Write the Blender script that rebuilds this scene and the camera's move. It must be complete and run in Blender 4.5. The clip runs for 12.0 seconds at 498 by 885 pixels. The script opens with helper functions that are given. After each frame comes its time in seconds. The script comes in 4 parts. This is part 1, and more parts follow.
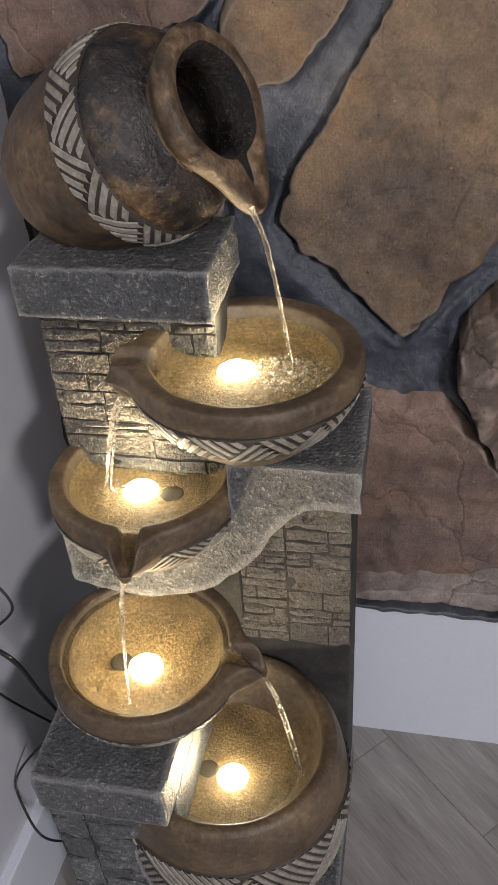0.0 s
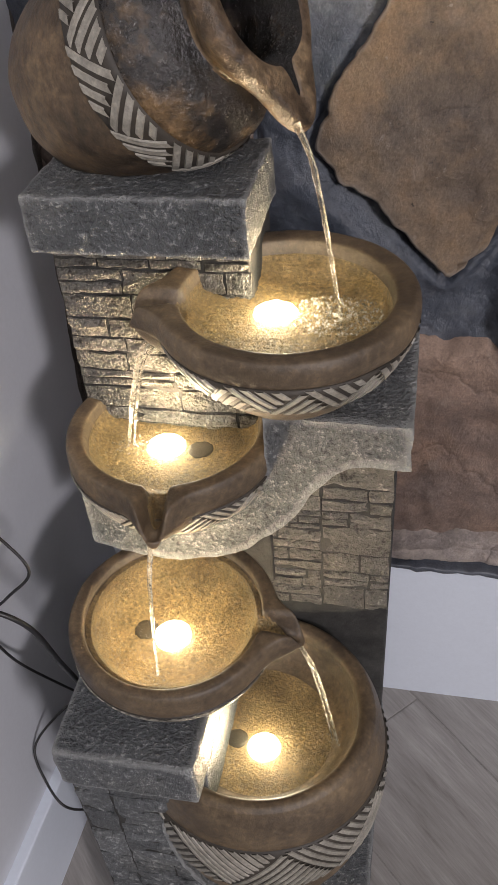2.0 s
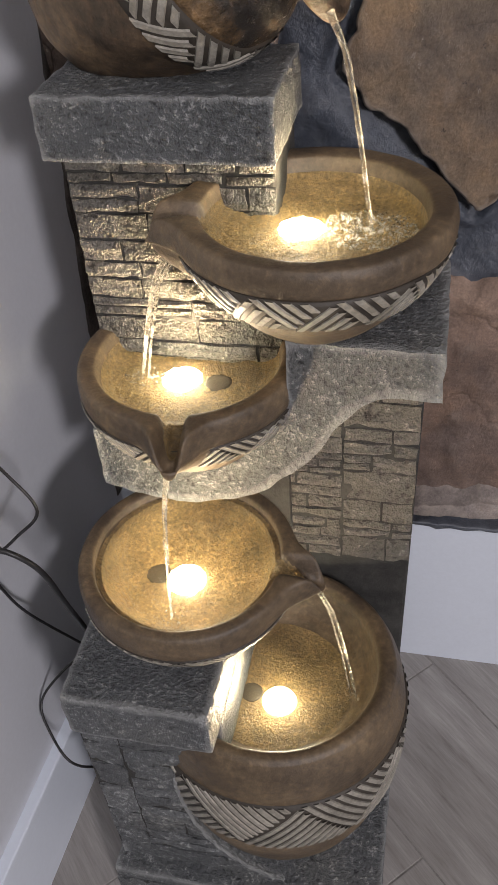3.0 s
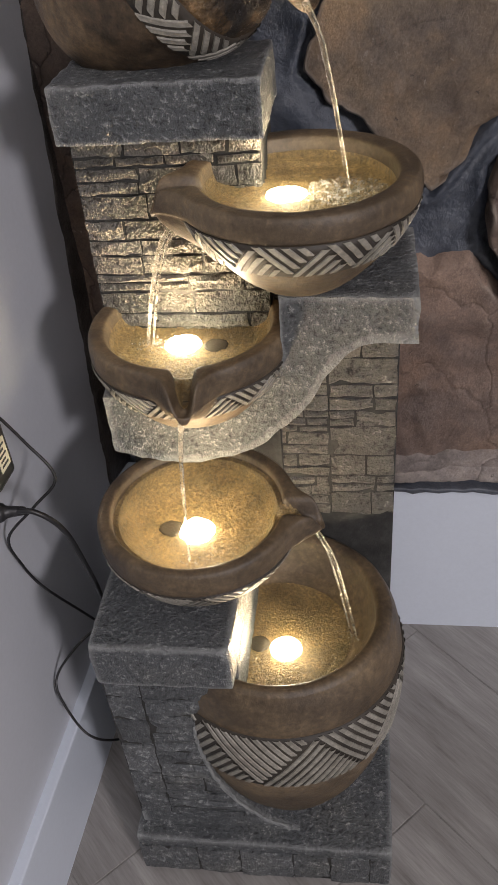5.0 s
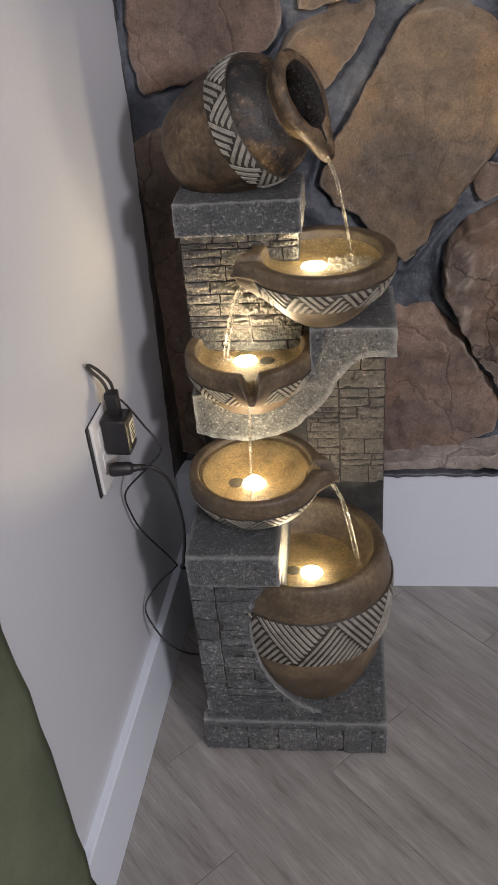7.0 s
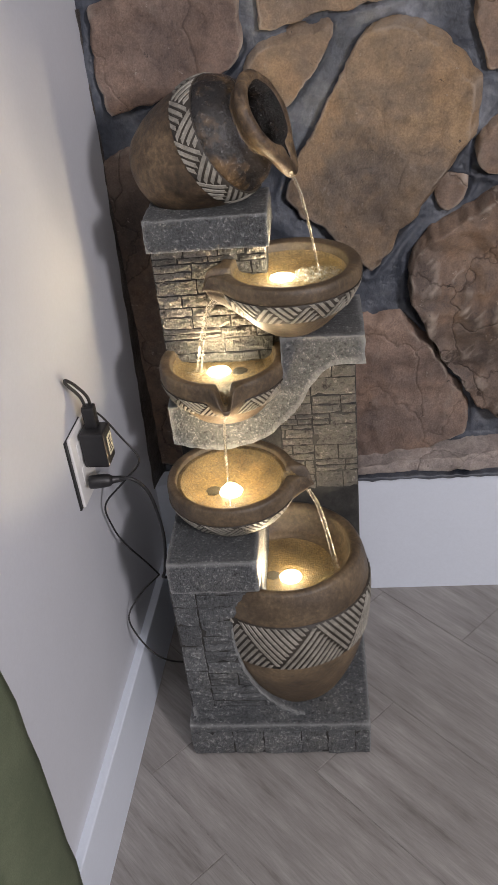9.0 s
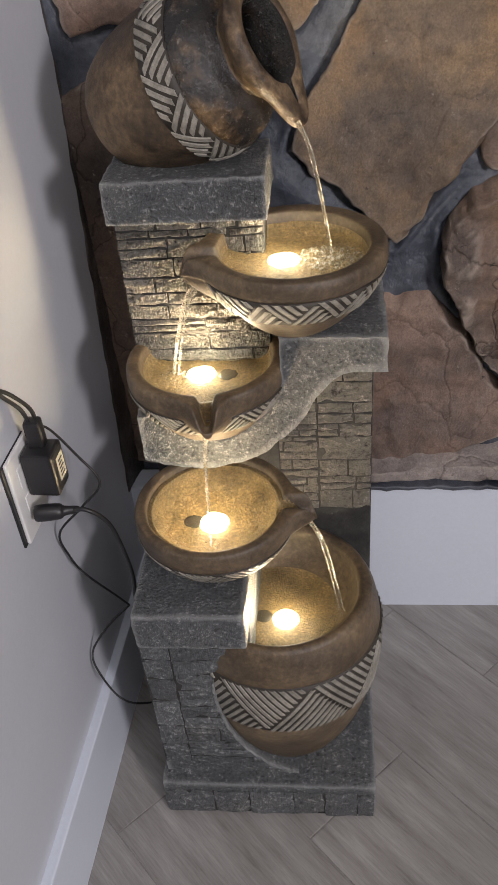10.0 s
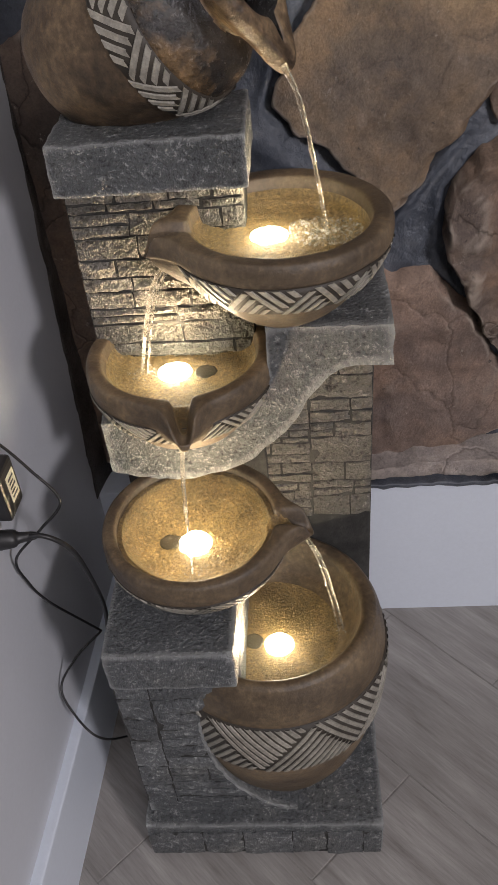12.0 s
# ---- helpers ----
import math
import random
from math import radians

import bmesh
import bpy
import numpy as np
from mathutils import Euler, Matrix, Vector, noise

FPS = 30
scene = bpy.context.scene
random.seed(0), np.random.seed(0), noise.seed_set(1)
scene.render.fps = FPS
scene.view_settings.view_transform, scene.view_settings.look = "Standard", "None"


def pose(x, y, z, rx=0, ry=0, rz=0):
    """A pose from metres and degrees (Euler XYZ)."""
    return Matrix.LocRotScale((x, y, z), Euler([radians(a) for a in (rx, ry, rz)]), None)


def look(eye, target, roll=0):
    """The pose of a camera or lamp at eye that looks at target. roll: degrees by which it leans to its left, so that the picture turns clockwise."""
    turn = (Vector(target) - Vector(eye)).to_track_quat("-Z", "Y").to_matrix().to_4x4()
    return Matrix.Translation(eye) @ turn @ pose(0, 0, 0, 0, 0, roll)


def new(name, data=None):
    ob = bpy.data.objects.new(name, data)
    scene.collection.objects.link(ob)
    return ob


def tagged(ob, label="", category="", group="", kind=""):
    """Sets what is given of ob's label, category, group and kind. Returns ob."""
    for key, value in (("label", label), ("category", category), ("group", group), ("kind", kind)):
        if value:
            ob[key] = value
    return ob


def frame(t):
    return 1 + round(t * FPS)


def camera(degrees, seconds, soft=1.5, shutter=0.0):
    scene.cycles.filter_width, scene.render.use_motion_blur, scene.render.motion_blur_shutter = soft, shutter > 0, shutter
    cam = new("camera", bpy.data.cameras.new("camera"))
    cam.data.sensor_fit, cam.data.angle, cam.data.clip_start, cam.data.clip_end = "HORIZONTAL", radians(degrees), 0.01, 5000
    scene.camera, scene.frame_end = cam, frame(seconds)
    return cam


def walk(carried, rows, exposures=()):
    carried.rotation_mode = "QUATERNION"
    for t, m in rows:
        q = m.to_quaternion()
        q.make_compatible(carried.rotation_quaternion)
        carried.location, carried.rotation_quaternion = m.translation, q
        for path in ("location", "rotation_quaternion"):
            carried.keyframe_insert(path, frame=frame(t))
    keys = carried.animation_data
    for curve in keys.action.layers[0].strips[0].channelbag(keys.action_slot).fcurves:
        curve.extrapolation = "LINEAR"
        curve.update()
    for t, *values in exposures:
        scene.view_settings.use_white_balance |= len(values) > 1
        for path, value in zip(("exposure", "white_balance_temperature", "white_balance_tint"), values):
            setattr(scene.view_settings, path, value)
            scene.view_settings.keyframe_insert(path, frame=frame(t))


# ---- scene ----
cam = camera(33.5, 12.0)
PATH = [
    (0, (0.358, -0.397, 1.194), (-0.009, 1.158, -0.008), -4.3),
    (0.5, (0.342, -0.355, 1.218), (-0.034, 1.202, 0.02), -4.5),
    (1, (0.334, -0.346, 1.198), (-0.038, 1.203, -0.012), -4.6),
    (1.5, (0.323, -0.345, 1.167), (-0.043, 1.159, -0.099), -5.0),
    (2, (0.317, -0.347, 1.153), (-0.053, 1.133, -0.141), -5.0),
    (2.5, (0.308, -0.339, 1.124), (-0.069, 1.121, -0.189), -4.9),
    (3, (0.301, -0.352, 1.094), (-0.079, 1.105, -0.223), -4.8),
    (3.5, (0.289, -0.366, 1.068), (-0.087, 1.084, -0.257), -4.5),
    (3.7, (0.284, -0.372, 1.069), (-0.074, 1.067, -0.273), -4.4),
    (5.3, (0.272, -0.556, 1.088), (0.018, 1.002, -0.139), -5.7),
    (5.5, (0.274, -0.636, 1.119), (0.027, 0.923, -0.109), -5.5),
    (6, (0.275, -0.804, 1.189), (0.043, 0.775, -0.016), -5.4),
    (6.5, (0.266, -0.845, 1.233), (0.026, 0.769, 0.076), -5.2),
    (8.3, (0.241, -0.989, 1.271), (0.027, 0.673, 0.18), -6.5),
    (8.5, (0.247, -0.976, 1.273), (0.043, 0.685, 0.178), -6.5),
    (9, (0.267, -0.91, 1.267), (0.07, 0.748, 0.166), -6.3),
    (9.5, (0.279, -0.801, 1.248), (0.086, 0.827, 0.102), -5.9),
    (10, (0.262, -0.633, 1.212), (0.054, 0.93, -0.018), -5.5),
    (10.5, (0.232, -0.475, 1.226), (0.023, 1.083, -0.009), -5.5),
    (11, (0.226, -0.412, 1.215), (0.03, 1.132, -0.041), -5.3),
    (11.5, (0.227, -0.423, 1.182), (0.047, 1.1, -0.1), -5.7),
    (12, (0.238, -0.5, 1.153), (0.091, 1.025, -0.132), -5.9),
]
EXPOSURES = [(0, 0.36), (1, 0.57), (2, 0.57), (3.7, 0.46), (5.5, 0.31), (6.5, 0.28), (8.5, 0.54), (9.5, 0.50), (10.5, 0.42), (12, 0.36)]
walk(cam, [(t, look(eye, target, roll)) for t, eye, target, roll in PATH], EXPOSURES)


# ---- world and lights ----
world = bpy.data.worlds.new("world")
scene.world = world
world.use_nodes = True
world.node_tree.nodes["Background"].inputs[0].default_value = (0.9, 0.95, 1.0, 1)
world.node_tree.nodes["Background"].inputs[1].default_value = 0.05


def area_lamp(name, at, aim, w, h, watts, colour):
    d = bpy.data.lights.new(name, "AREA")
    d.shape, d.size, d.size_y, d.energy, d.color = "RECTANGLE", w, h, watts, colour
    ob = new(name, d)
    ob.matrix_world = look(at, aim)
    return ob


def up_lamp(name, at, watts, colour, radius, cone):
    d = bpy.data.lights.new(name, "SPOT")
    d.energy, d.color, d.shadow_soft_size, d.spot_size, d.spot_blend = watts, colour, radius, radians(cone), 0.7
    ob = new(name, d)
    ob.matrix_world = look(at, (at[0], at[1] + 1e-4, at[2] + 1))
    return ob


# Unseen overhead fill, added to lift floor and top faces; room_lamp casts the shadows.
area_lamp("ceiling_fill", (0.7, -1.5, 2.36), (0.7, -1.5, 0), 0.9, 0.9, 9.0, (1.0, 0.94, 0.98))
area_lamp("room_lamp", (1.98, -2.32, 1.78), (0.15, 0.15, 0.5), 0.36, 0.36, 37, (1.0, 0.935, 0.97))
LED = [(0.208, 0.214, 0.7965), (0.101, 0.203, 0.656), (0.110, 0.112, 0.4900), (0.191, 0.109, 0.3185)]
WARM = (1.0, 0.75, 0.46)
for (x, y, z), watts in zip(LED, (1.35, 1.5, 1.35, 1.7)):
    up_lamp("pool_lamp", (x, y, z + 0.010), watts, WARM, 0.012, 132)


# ---- materials ----
def nodes_of(name):
    m = bpy.data.materials.new(name)
    m.use_nodes = True
    nt = m.node_tree
    return m, nt, nt.nodes["Principled BSDF"]


def add(nt, kind, **kw):
    n = nt.nodes.new(kind)
    for k, v in kw.items():
        n.inputs[k].default_value = v
    return n


def ramp(nt, fac, stops):
    r = nt.nodes.new("ShaderNodeValToRGB")
    e = r.color_ramp.elements
    while len(e) < len(stops):
        e.new(0.5)
    for el, (p, c) in zip(e, stops):
        el.position, el.color = p, (*c, 1)
    nt.links.new(fac, r.inputs[0])
    return r.outputs[0]


def mix(nt, fac, a, b, mode="MIX"):
    n = nt.nodes.new("ShaderNodeMix")
    n.data_type, n.blend_type = "RGBA", mode
    for sock, v in ((n.inputs[0], fac), (n.inputs[6], a), (n.inputs[7], b)):
        if isinstance(v, bpy.types.NodeSocket):
            nt.links.new(v, sock)
        elif isinstance(v, tuple):
            sock.default_value = (*v, 1)
        else:
            sock.default_value = v
    return n.outputs[2]


def noise_of(nt, scale, detail=6.0, rough=0.6, coords=None):
    n = add(nt, "ShaderNodeTexNoise", Scale=scale, Detail=detail, Roughness=rough)
    if coords is None:
        coords = nt.nodes.new("ShaderNodeNewGeometry").outputs["Position"]
    nt.links.new(coords, n.inputs["Vector"])
    return n.outputs[0]


def surface(name, stops, scale=12, fine=140, rough=0.6, bump=0.4, depth=0.004, fine_mix=0.5, spec=0.5, fine_stops=None, vary=0.0, rough_var=0.15, worn=None, pits=0.0):
    """A mottled surface: broad stains, fine grain, relief."""
    m, nt, b = nodes_of(name)
    where = nt.nodes.new("ShaderNodeNewGeometry")
    coords = where.outputs["Position"]
    broad, grain = noise_of(nt, scale, 6.0, 0.6, coords), noise_of(nt, fine, 5, 0.7, coords)
    col = ramp(nt, broad, stops)
    fs = fine_stops or [(0.3, (0.55, 0.55, 0.55)), (0.7, (1.35, 1.35, 1.35))]
    col = mix(nt, fine_mix, col, ramp(nt, grain, fs), "MULTIPLY")
    if pits:
        pit = noise_of(nt, math.sqrt(scale * fine) * 1.3, 4, 0.65, coords)
        col = mix(nt, pits, col, ramp(nt, pit, [(0.36, (0.22, 0.22, 0.22)), (0.50, (0.95, 0.95, 0.95)), (0.66, (1.5, 1.5, 1.46))]), "MULTIPLY")
    if worn:
        col = mix(nt, ramp(nt, where.outputs["Pointiness"], [(0.515, (0, 0, 0)), (0.60, (0.6, 0.6, 0.6))]), col, worn)
    if vary:
        info = nt.nodes.new("ShaderNodeObjectInfo")
        v = nt.nodes.new("ShaderNodeMapRange")
        nt.links.new(info.outputs["Random"], v.inputs[0])
        v.inputs[3].default_value, v.inputs[4].default_value = 1 - vary, 1 + vary
        col = mix(nt, 1.0, col, v.outputs[0], "MULTIPLY")
    nt.links.new(col, b.inputs["Base Color"])
    r = nt.nodes.new("ShaderNodeMapRange")
    nt.links.new(grain, r.inputs[0])
    r.inputs[3].default_value, r.inputs[4].default_value = rough - rough_var, rough + rough_var
    nt.links.new(r.outputs[0], b.inputs["Roughness"])
    b.inputs["Specular IOR Level"].default_value = spec
    h = mix(nt, 0.5, broad, grain)
    if pits:
        h = mix(nt, 0.5, h, pit)
    bp = add(nt, "ShaderNodeBump", Strength=bump, Distance=depth)
    nt.links.new(h, bp.inputs["Height"])
    nt.links.new(bp.outputs[0], b.inputs["Normal"])
    return m


def cast_stone(name, dark, mid, pale, scale, rough=0.5, vary=0.0, tint=(1.0, 0.96, 0.88), depth=0.010, cover=0.0, worn=0.75):
    """Cast stone: pitted relief, dark in its pits, dry-brushed pale on its high points."""
    m, nt, b = nodes_of(name)
    where = nt.nodes.new("ShaderNodeNewGeometry")
    broad, lump, pit, grit = noise_of(nt, 14, 4, 0.55), noise_of(nt, scale * 0.38, 3, 0.5), noise_of(nt, scale, 3.0, 0.55), noise_of(nt, scale * 3.2, 2.0, 0.5)
    h = mix(nt, 0.66, lump, pit)
    h = mix(nt, 0.24, h, grit)
    col = ramp(nt, h, [(0.36, dark), (0.47, mid), (0.545 + cover, mid), (0.63 + cover, pale)])
    col = mix(nt, 0.55, col, ramp(nt, broad, [(0.32, (0.62, 0.64, 0.66)), (0.5, (1, 1, 1)), (0.68, tuple(1.35 * c for c in tint))]), "MULTIPLY")
    col = mix(nt, ramp(nt, where.outputs["Pointiness"], [(0.515, (0, 0, 0)), (0.575, (worn, worn, worn))]), col, tuple(1.1 * c for c in pale))
    if vary:
        v = nt.nodes.new("ShaderNodeMapRange")
        nt.links.new(nt.nodes.new("ShaderNodeObjectInfo").outputs["Random"], v.inputs[0])
        v.inputs[3].default_value, v.inputs[4].default_value = 1 - vary, 1 + vary
        col = mix(nt, 1.0, col, v.outputs[0], "MULTIPLY")
    nt.links.new(col, b.inputs["Base Color"])
    r = nt.nodes.new("ShaderNodeMapRange")
    nt.links.new(broad, r.inputs[0])
    r.inputs[3].default_value, r.inputs[4].default_value = rough - 0.12, rough + 0.18
    nt.links.new(r.outputs[0], b.inputs["Roughness"])
    bp = add(nt, "ShaderNodeBump", Strength=1.0, Distance=depth)
    nt.links.new(h, bp.inputs["Height"])
    nt.links.new(bp.outputs[0], b.inputs["Normal"])
    return m


MOTTLE = [(0.32, (0.45, 0.45, 0.46)), (0.55, (1.0, 1.0, 1.0)), (0.72, (1.7, 1.62, 1.5))]
CLAY = surface("brown_clay", [(0.32, (0.062, 0.045, 0.030)), (0.50, (0.130, 0.094, 0.058)), (0.66, (0.20, 0.145, 0.086))], 13, 150, 0.48, 0.5, 0.004, 0.7, 0.5, MOTTLE)
JUG_BODY = surface("jug_clay", [(0.34, (0.042, 0.029, 0.019)), (0.50, (0.105, 0.072, 0.044)), (0.66, (0.180, 0.126, 0.075))], 17, 130, 0.52, 0.6, 0.004, 0.85, 0.4, MOTTLE, pits=0.4)
JUG_RIM = surface("scuffed_clay", [(0.34, (0.045, 0.030, 0.019)), (0.50, (0.125, 0.084, 0.050)), (0.66, (0.235, 0.165, 0.095))], 26, 160, 0.42, 0.9, 0.006, 0.85, 0.5, MOTTLE, pits=0.55)
CLAY_IN = surface("ochre_glaze", [(0.3, (0.135, 0.090, 0.038)), (0.6, (0.31, 0.218, 0.096))], 20, 300, 0.36, 1.0, 0.006, 1.0, 0.55, MOTTLE)
JUG_DARK = surface("smoked_clay", [(0.40, (0.011, 0.011, 0.012)), (0.48, (0.030, 0.026, 0.023)), (0.54, (0.085, 0.056, 0.031)), (0.66, (0.20, 0.125, 0.06))], 15, 150, 0.24, 1.0, 0.008, 0.9, 0.75, MOTTLE, pits=0.6)
# Near-black glossy clay for the inside of the jug.
JUG_INSIDE = surface("near_black_clay", [(0.35, (0.006, 0.006, 0.006)), (0.55, (0.018, 0.015, 0.012)), (0.7, (0.07, 0.048, 0.03))], 40, 200, 0.24, 1.0, 0.010, 0.6, 0.8, MOTTLE)
STONE = cast_stone("cast_stone", (0.034, 0.037, 0.040), (0.120, 0.128, 0.133), (0.36, 0.37, 0.365), 250, cover=-0.005, depth=0.013, worn=0.9)
BRICK = cast_stone("cast_stone_brick", (0.040, 0.036, 0.031), (0.150, 0.142, 0.126), (0.36, 0.34, 0.30), 150, 0.5, 0.16, depth=0.018, cover=0.02, worn=0.0)
# Copy of BRICK with the dim bluish room light put into its colour.
SHADED_BRICK = cast_stone("shaded_stone_brick", (0.034, 0.037, 0.039), (0.112, 0.119, 0.123), (0.33, 0.34, 0.335), 190, 0.45, 0.18, depth=0.011, cover=-0.008, worn=0.0)
JOINT = surface("dark_joint", [(0.3, (0.02, 0.02, 0.019)), (0.7, (0.055, 0.054, 0.05))], 30, 120, 0.8, 0.6, 0.004)
CREAM = surface("cream_slip", [(0.3, (0.22, 0.205, 0.17)), (0.7, (0.40, 0.38, 0.33))], 30, 170, 0.55, 0.6, 0.003, 0.6, 0.5, MOTTLE)
GROOVE = surface("dark_groove", [(0.3, (0.022, 0.018, 0.014)), (0.7, (0.062, 0.052, 0.040))], 30, 160, 0.6, 0.3, 0.002)


def rock_material(name, low, mid, high, grey, rust, cracks, cells=4.5):
    m, nt, b = nodes_of(name)
    info = nt.nodes.new("ShaderNodeObjectInfo").outputs["Random"]
    broad, patch, grain, fine = noise_of(nt, 4.6, 4, 0.5), noise_of(nt, 10, 6, 0.58), noise_of(nt, 60, 6, 0.68), noise_of(nt, 330, 4, 0.7)
    warm, chip = noise_of(nt, 8.5, 6, 0.62), noise_of(nt, 52, 8, 0.78)
    col = ramp(nt, broad, [(0.34, low), (0.48, mid), (0.62, high)])
    col = mix(nt, ramp(nt, patch, [(0.42, (0, 0, 0)), (0.66, (0.62, 0.62, 0.62))]), col, grey)
    col = mix(nt, ramp(nt, warm, [(0.50, (0, 0, 0)), (0.70, (0.6, 0.6, 0.6))]), col, rust)
    col = mix(nt, 0.5, col, ramp(nt, grain, [(0.30, (0.38, 0.37, 0.38)), (0.50, (0.95, 0.95, 0.95)), (0.70, (1.45, 1.42, 1.36))]), "MULTIPLY")
    col = mix(nt, 0.48, col, ramp(nt, fine, [(0.32, (0.5, 0.5, 0.5)), (0.68, (1.35, 1.35, 1.35))]), "MULTIPLY")
    col = mix(nt, ramp(nt, chip, [(0.625, (0, 0, 0)), (0.66, (0.7, 0.7, 0.7))]), col, (0.42, 0.36, 0.30))
    col = mix(nt, ramp(nt, chip, [(0.335, (0.9, 0.9, 0.9)), (0.365, (0, 0, 0))]), col, (0.03, 0.026, 0.022))
    point = nt.nodes.new("ShaderNodeNewGeometry").outputs["Pointiness"]
    rubbed = nt.nodes.new("ShaderNodeMath")
    rubbed.operation = "MULTIPLY"
    nt.links.new(ramp(nt, point, [(0.51, (0, 0, 0)), (0.57, (0.9, 0.9, 0.9))]), rubbed.inputs[0])
    nt.links.new(ramp(nt, patch, [(0.42, (0, 0, 0)), (0.52, (1, 1, 1))]), rubbed.inputs[1])
    col = mix(nt, rubbed.outputs[0], col, (0.42, 0.36, 0.30))
    v = nt.nodes.new("ShaderNodeMapRange")
    nt.links.new(info, v.inputs[0])
    v.inputs[3].default_value, v.inputs[4].default_value = 0.88, 1.12
    col = mix(nt, 1.0, col, v.outputs[0], "MULTIPLY")
    if cracks:
        warp = nt.nodes.new("ShaderNodeVectorMath")
        warp.operation = "MULTIPLY_ADD"
        wn = add(nt, "ShaderNodeTexNoise", Scale=14.0, Detail=4.0)
        nt.links.new(nt.nodes.new("ShaderNodeNewGeometry").outputs["Position"], wn.inputs["Vector"])
        nt.links.new(wn.outputs["Color"], warp.inputs[0])
        warp.inputs[1].default_value = (0.09, 0.09, 0.09)
        nt.links.new(nt.nodes.new("ShaderNodeNewGeometry").outputs["Position"], warp.inputs[2])
        vo = nt.nodes.new("ShaderNodeTexVoronoi")
        vo.feature = "DISTANCE_TO_EDGE"
        vo.inputs["Scale"].default_value = cells
        nt.links.new(warp.outputs[0], vo.inputs["Vector"])
        line = ramp(nt, vo.outputs["Distance"], [(0.0, (0.25, 0.25, 0.25)), (0.02, (1, 1, 1))])
        seam = ramp(nt, vo.outputs["Distance"], [(0.0, (0.28, 0.25, 0.23)), (0.012, (1, 1, 1))])
        col = mix(nt, min(1.0, cracks * 2.2), col, seam, "MULTIPLY")
    nt.links.new(col, b.inputs["Base Color"])
    r = nt.nodes.new("ShaderNodeMapRange")
    nt.links.new(patch, r.inputs[0])
    r.inputs[3].default_value, r.inputs[4].default_value = 0.35, 0.75
    nt.links.new(r.outputs[0], b.inputs["Roughness"])
    h = mix(nt, 0.34, patch, grain)
    h = mix(nt, 0.10, h, fine)
    h = mix(nt, 0.22, h, chip)
    if cracks:
        h = mix(nt, cracks, h, line, "MULTIPLY")
    bp = add(nt, "ShaderNodeBump", Strength=0.8, Distance=0.017)
    nt.links.new(h, bp.inputs["Height"])
    nt.links.new(bp.outputs[0], b.inputs["Normal"])
    return m


ROCK = rock_material("tan_fieldstone", (0.115, 0.088, 0.070), (0.235, 0.172, 0.118), (0.40, 0.275, 0.155), (0.135, 0.118, 0.105), (0.40, 0.25, 0.125), 0.12)
ROCK_DARK = rock_material("umber_fieldstone", (0.150, 0.104, 0.083), (0.270, 0.188, 0.146), (0.37, 0.262, 0.20), (0.155, 0.125, 0.115), (0.32, 0.205, 0.14), 0.2)
ROCK_UMBER = rock_material("dark_fieldstone", (0.085, 0.062, 0.050), (0.185, 0.132, 0.100), (0.29, 0.205, 0.150), (0.11, 0.090, 0.082), (0.30, 0.180, 0.105), 0.32, 7.0)
ROCK_PALE = rock_material("crusted_fieldstone", (0.24, 0.20, 0.18), (0.33, 0.28, 0.255), (0.45, 0.40, 0.37), (0.22, 0.20, 0.19), (0.33, 0.24, 0.19), 0.2)
# Mortar whose dark brown carries the shade of the corner.
SHADED_MORTAR = surface("shaded_brown_mortar", [(0.34, (0.026, 0.022, 0.020)), (0.50, (0.060, 0.050, 0.044)), (0.68, (0.15, 0.13, 0.12))], 12, 80, 0.36, 0.9, 0.010, 0.6, 0.6, MOTTLE)
MORTAR = surface("grey_mortar", [(0.34, (0.020, 0.025, 0.036)), (0.46, (0.048, 0.057, 0.075)), (0.56, (0.080, 0.092, 0.114)), (0.70, (0.19, 0.20, 0.22))], 9, 75, 0.40, 0.8, 0.010, 0.6, 0.6, [(0.3, (0.45, 0.45, 0.47)), (0.7, (1.5, 1.5, 1.5))], worn=(0.24, 0.25, 0.27))
PAINT = surface("white_paint", [(0.3, (0.67, 0.725, 0.81)), (0.7, (0.71, 0.765, 0.85))], 3, 160, 0.42, 0.05, 0.001, 0.06)
WALL_PAINT = surface("wall_paint", [(0.3, (0.56, 0.58, 0.625)), (0.7, (0.60, 0.62, 0.665))], 3, 160, 0.5, 0.08, 0.001, 0.08)
CEIL = surface("ceiling_paint", [(0.3, (0.76, 0.76, 0.76)), (0.7, (0.8, 0.8, 0.8))], 3, 160, 0.8, 0.05, 0.001, 0.1)
# Dull paint for the two unseen walls, set low to cut bounced light.
ROOM_PAINT = surface("room_paint", [(0.3, (0.36, 0.34, 0.31)), (0.7, (0.40, 0.38, 0.35))], 3, 160, 0.6, 0.05, 0.001, 0.1)
BLACK = surface("black_plastic", [(0.3, (0.012, 0.012, 0.013)), (0.7, (0.022, 0.022, 0.024))], 30, 300, 0.4, 0.05, 0.001, 0.2)
RUBBER = surface("grey_rubber", [(0.3, (0.035, 0.030, 0.022)), (0.7, (0.07, 0.058, 0.040))], 40, 300, 0.6, 0.1, 0.001, 0.3)
PLATE = surface("white_plastic", [(0.3, (0.78, 0.78, 0.77)), (0.7, (0.82, 0.82, 0.81))], 5, 300, 0.35, 0.02, 0.001, 0.05)
STICKER = surface("pale_sticker", [(0.3, (0.55, 0.52, 0.42)), (0.7, (0.68, 0.64, 0.52))], 40, 300, 0.4, 0.02, 0.001, 0.2)
GREEN = surface("olive_cloth", [(0.3, (0.20, 0.235, 0.155)), (0.7, (0.29, 0.33, 0.22))], 8, 500, 0.9, 0.3, 0.001, 0.4, 0.2)
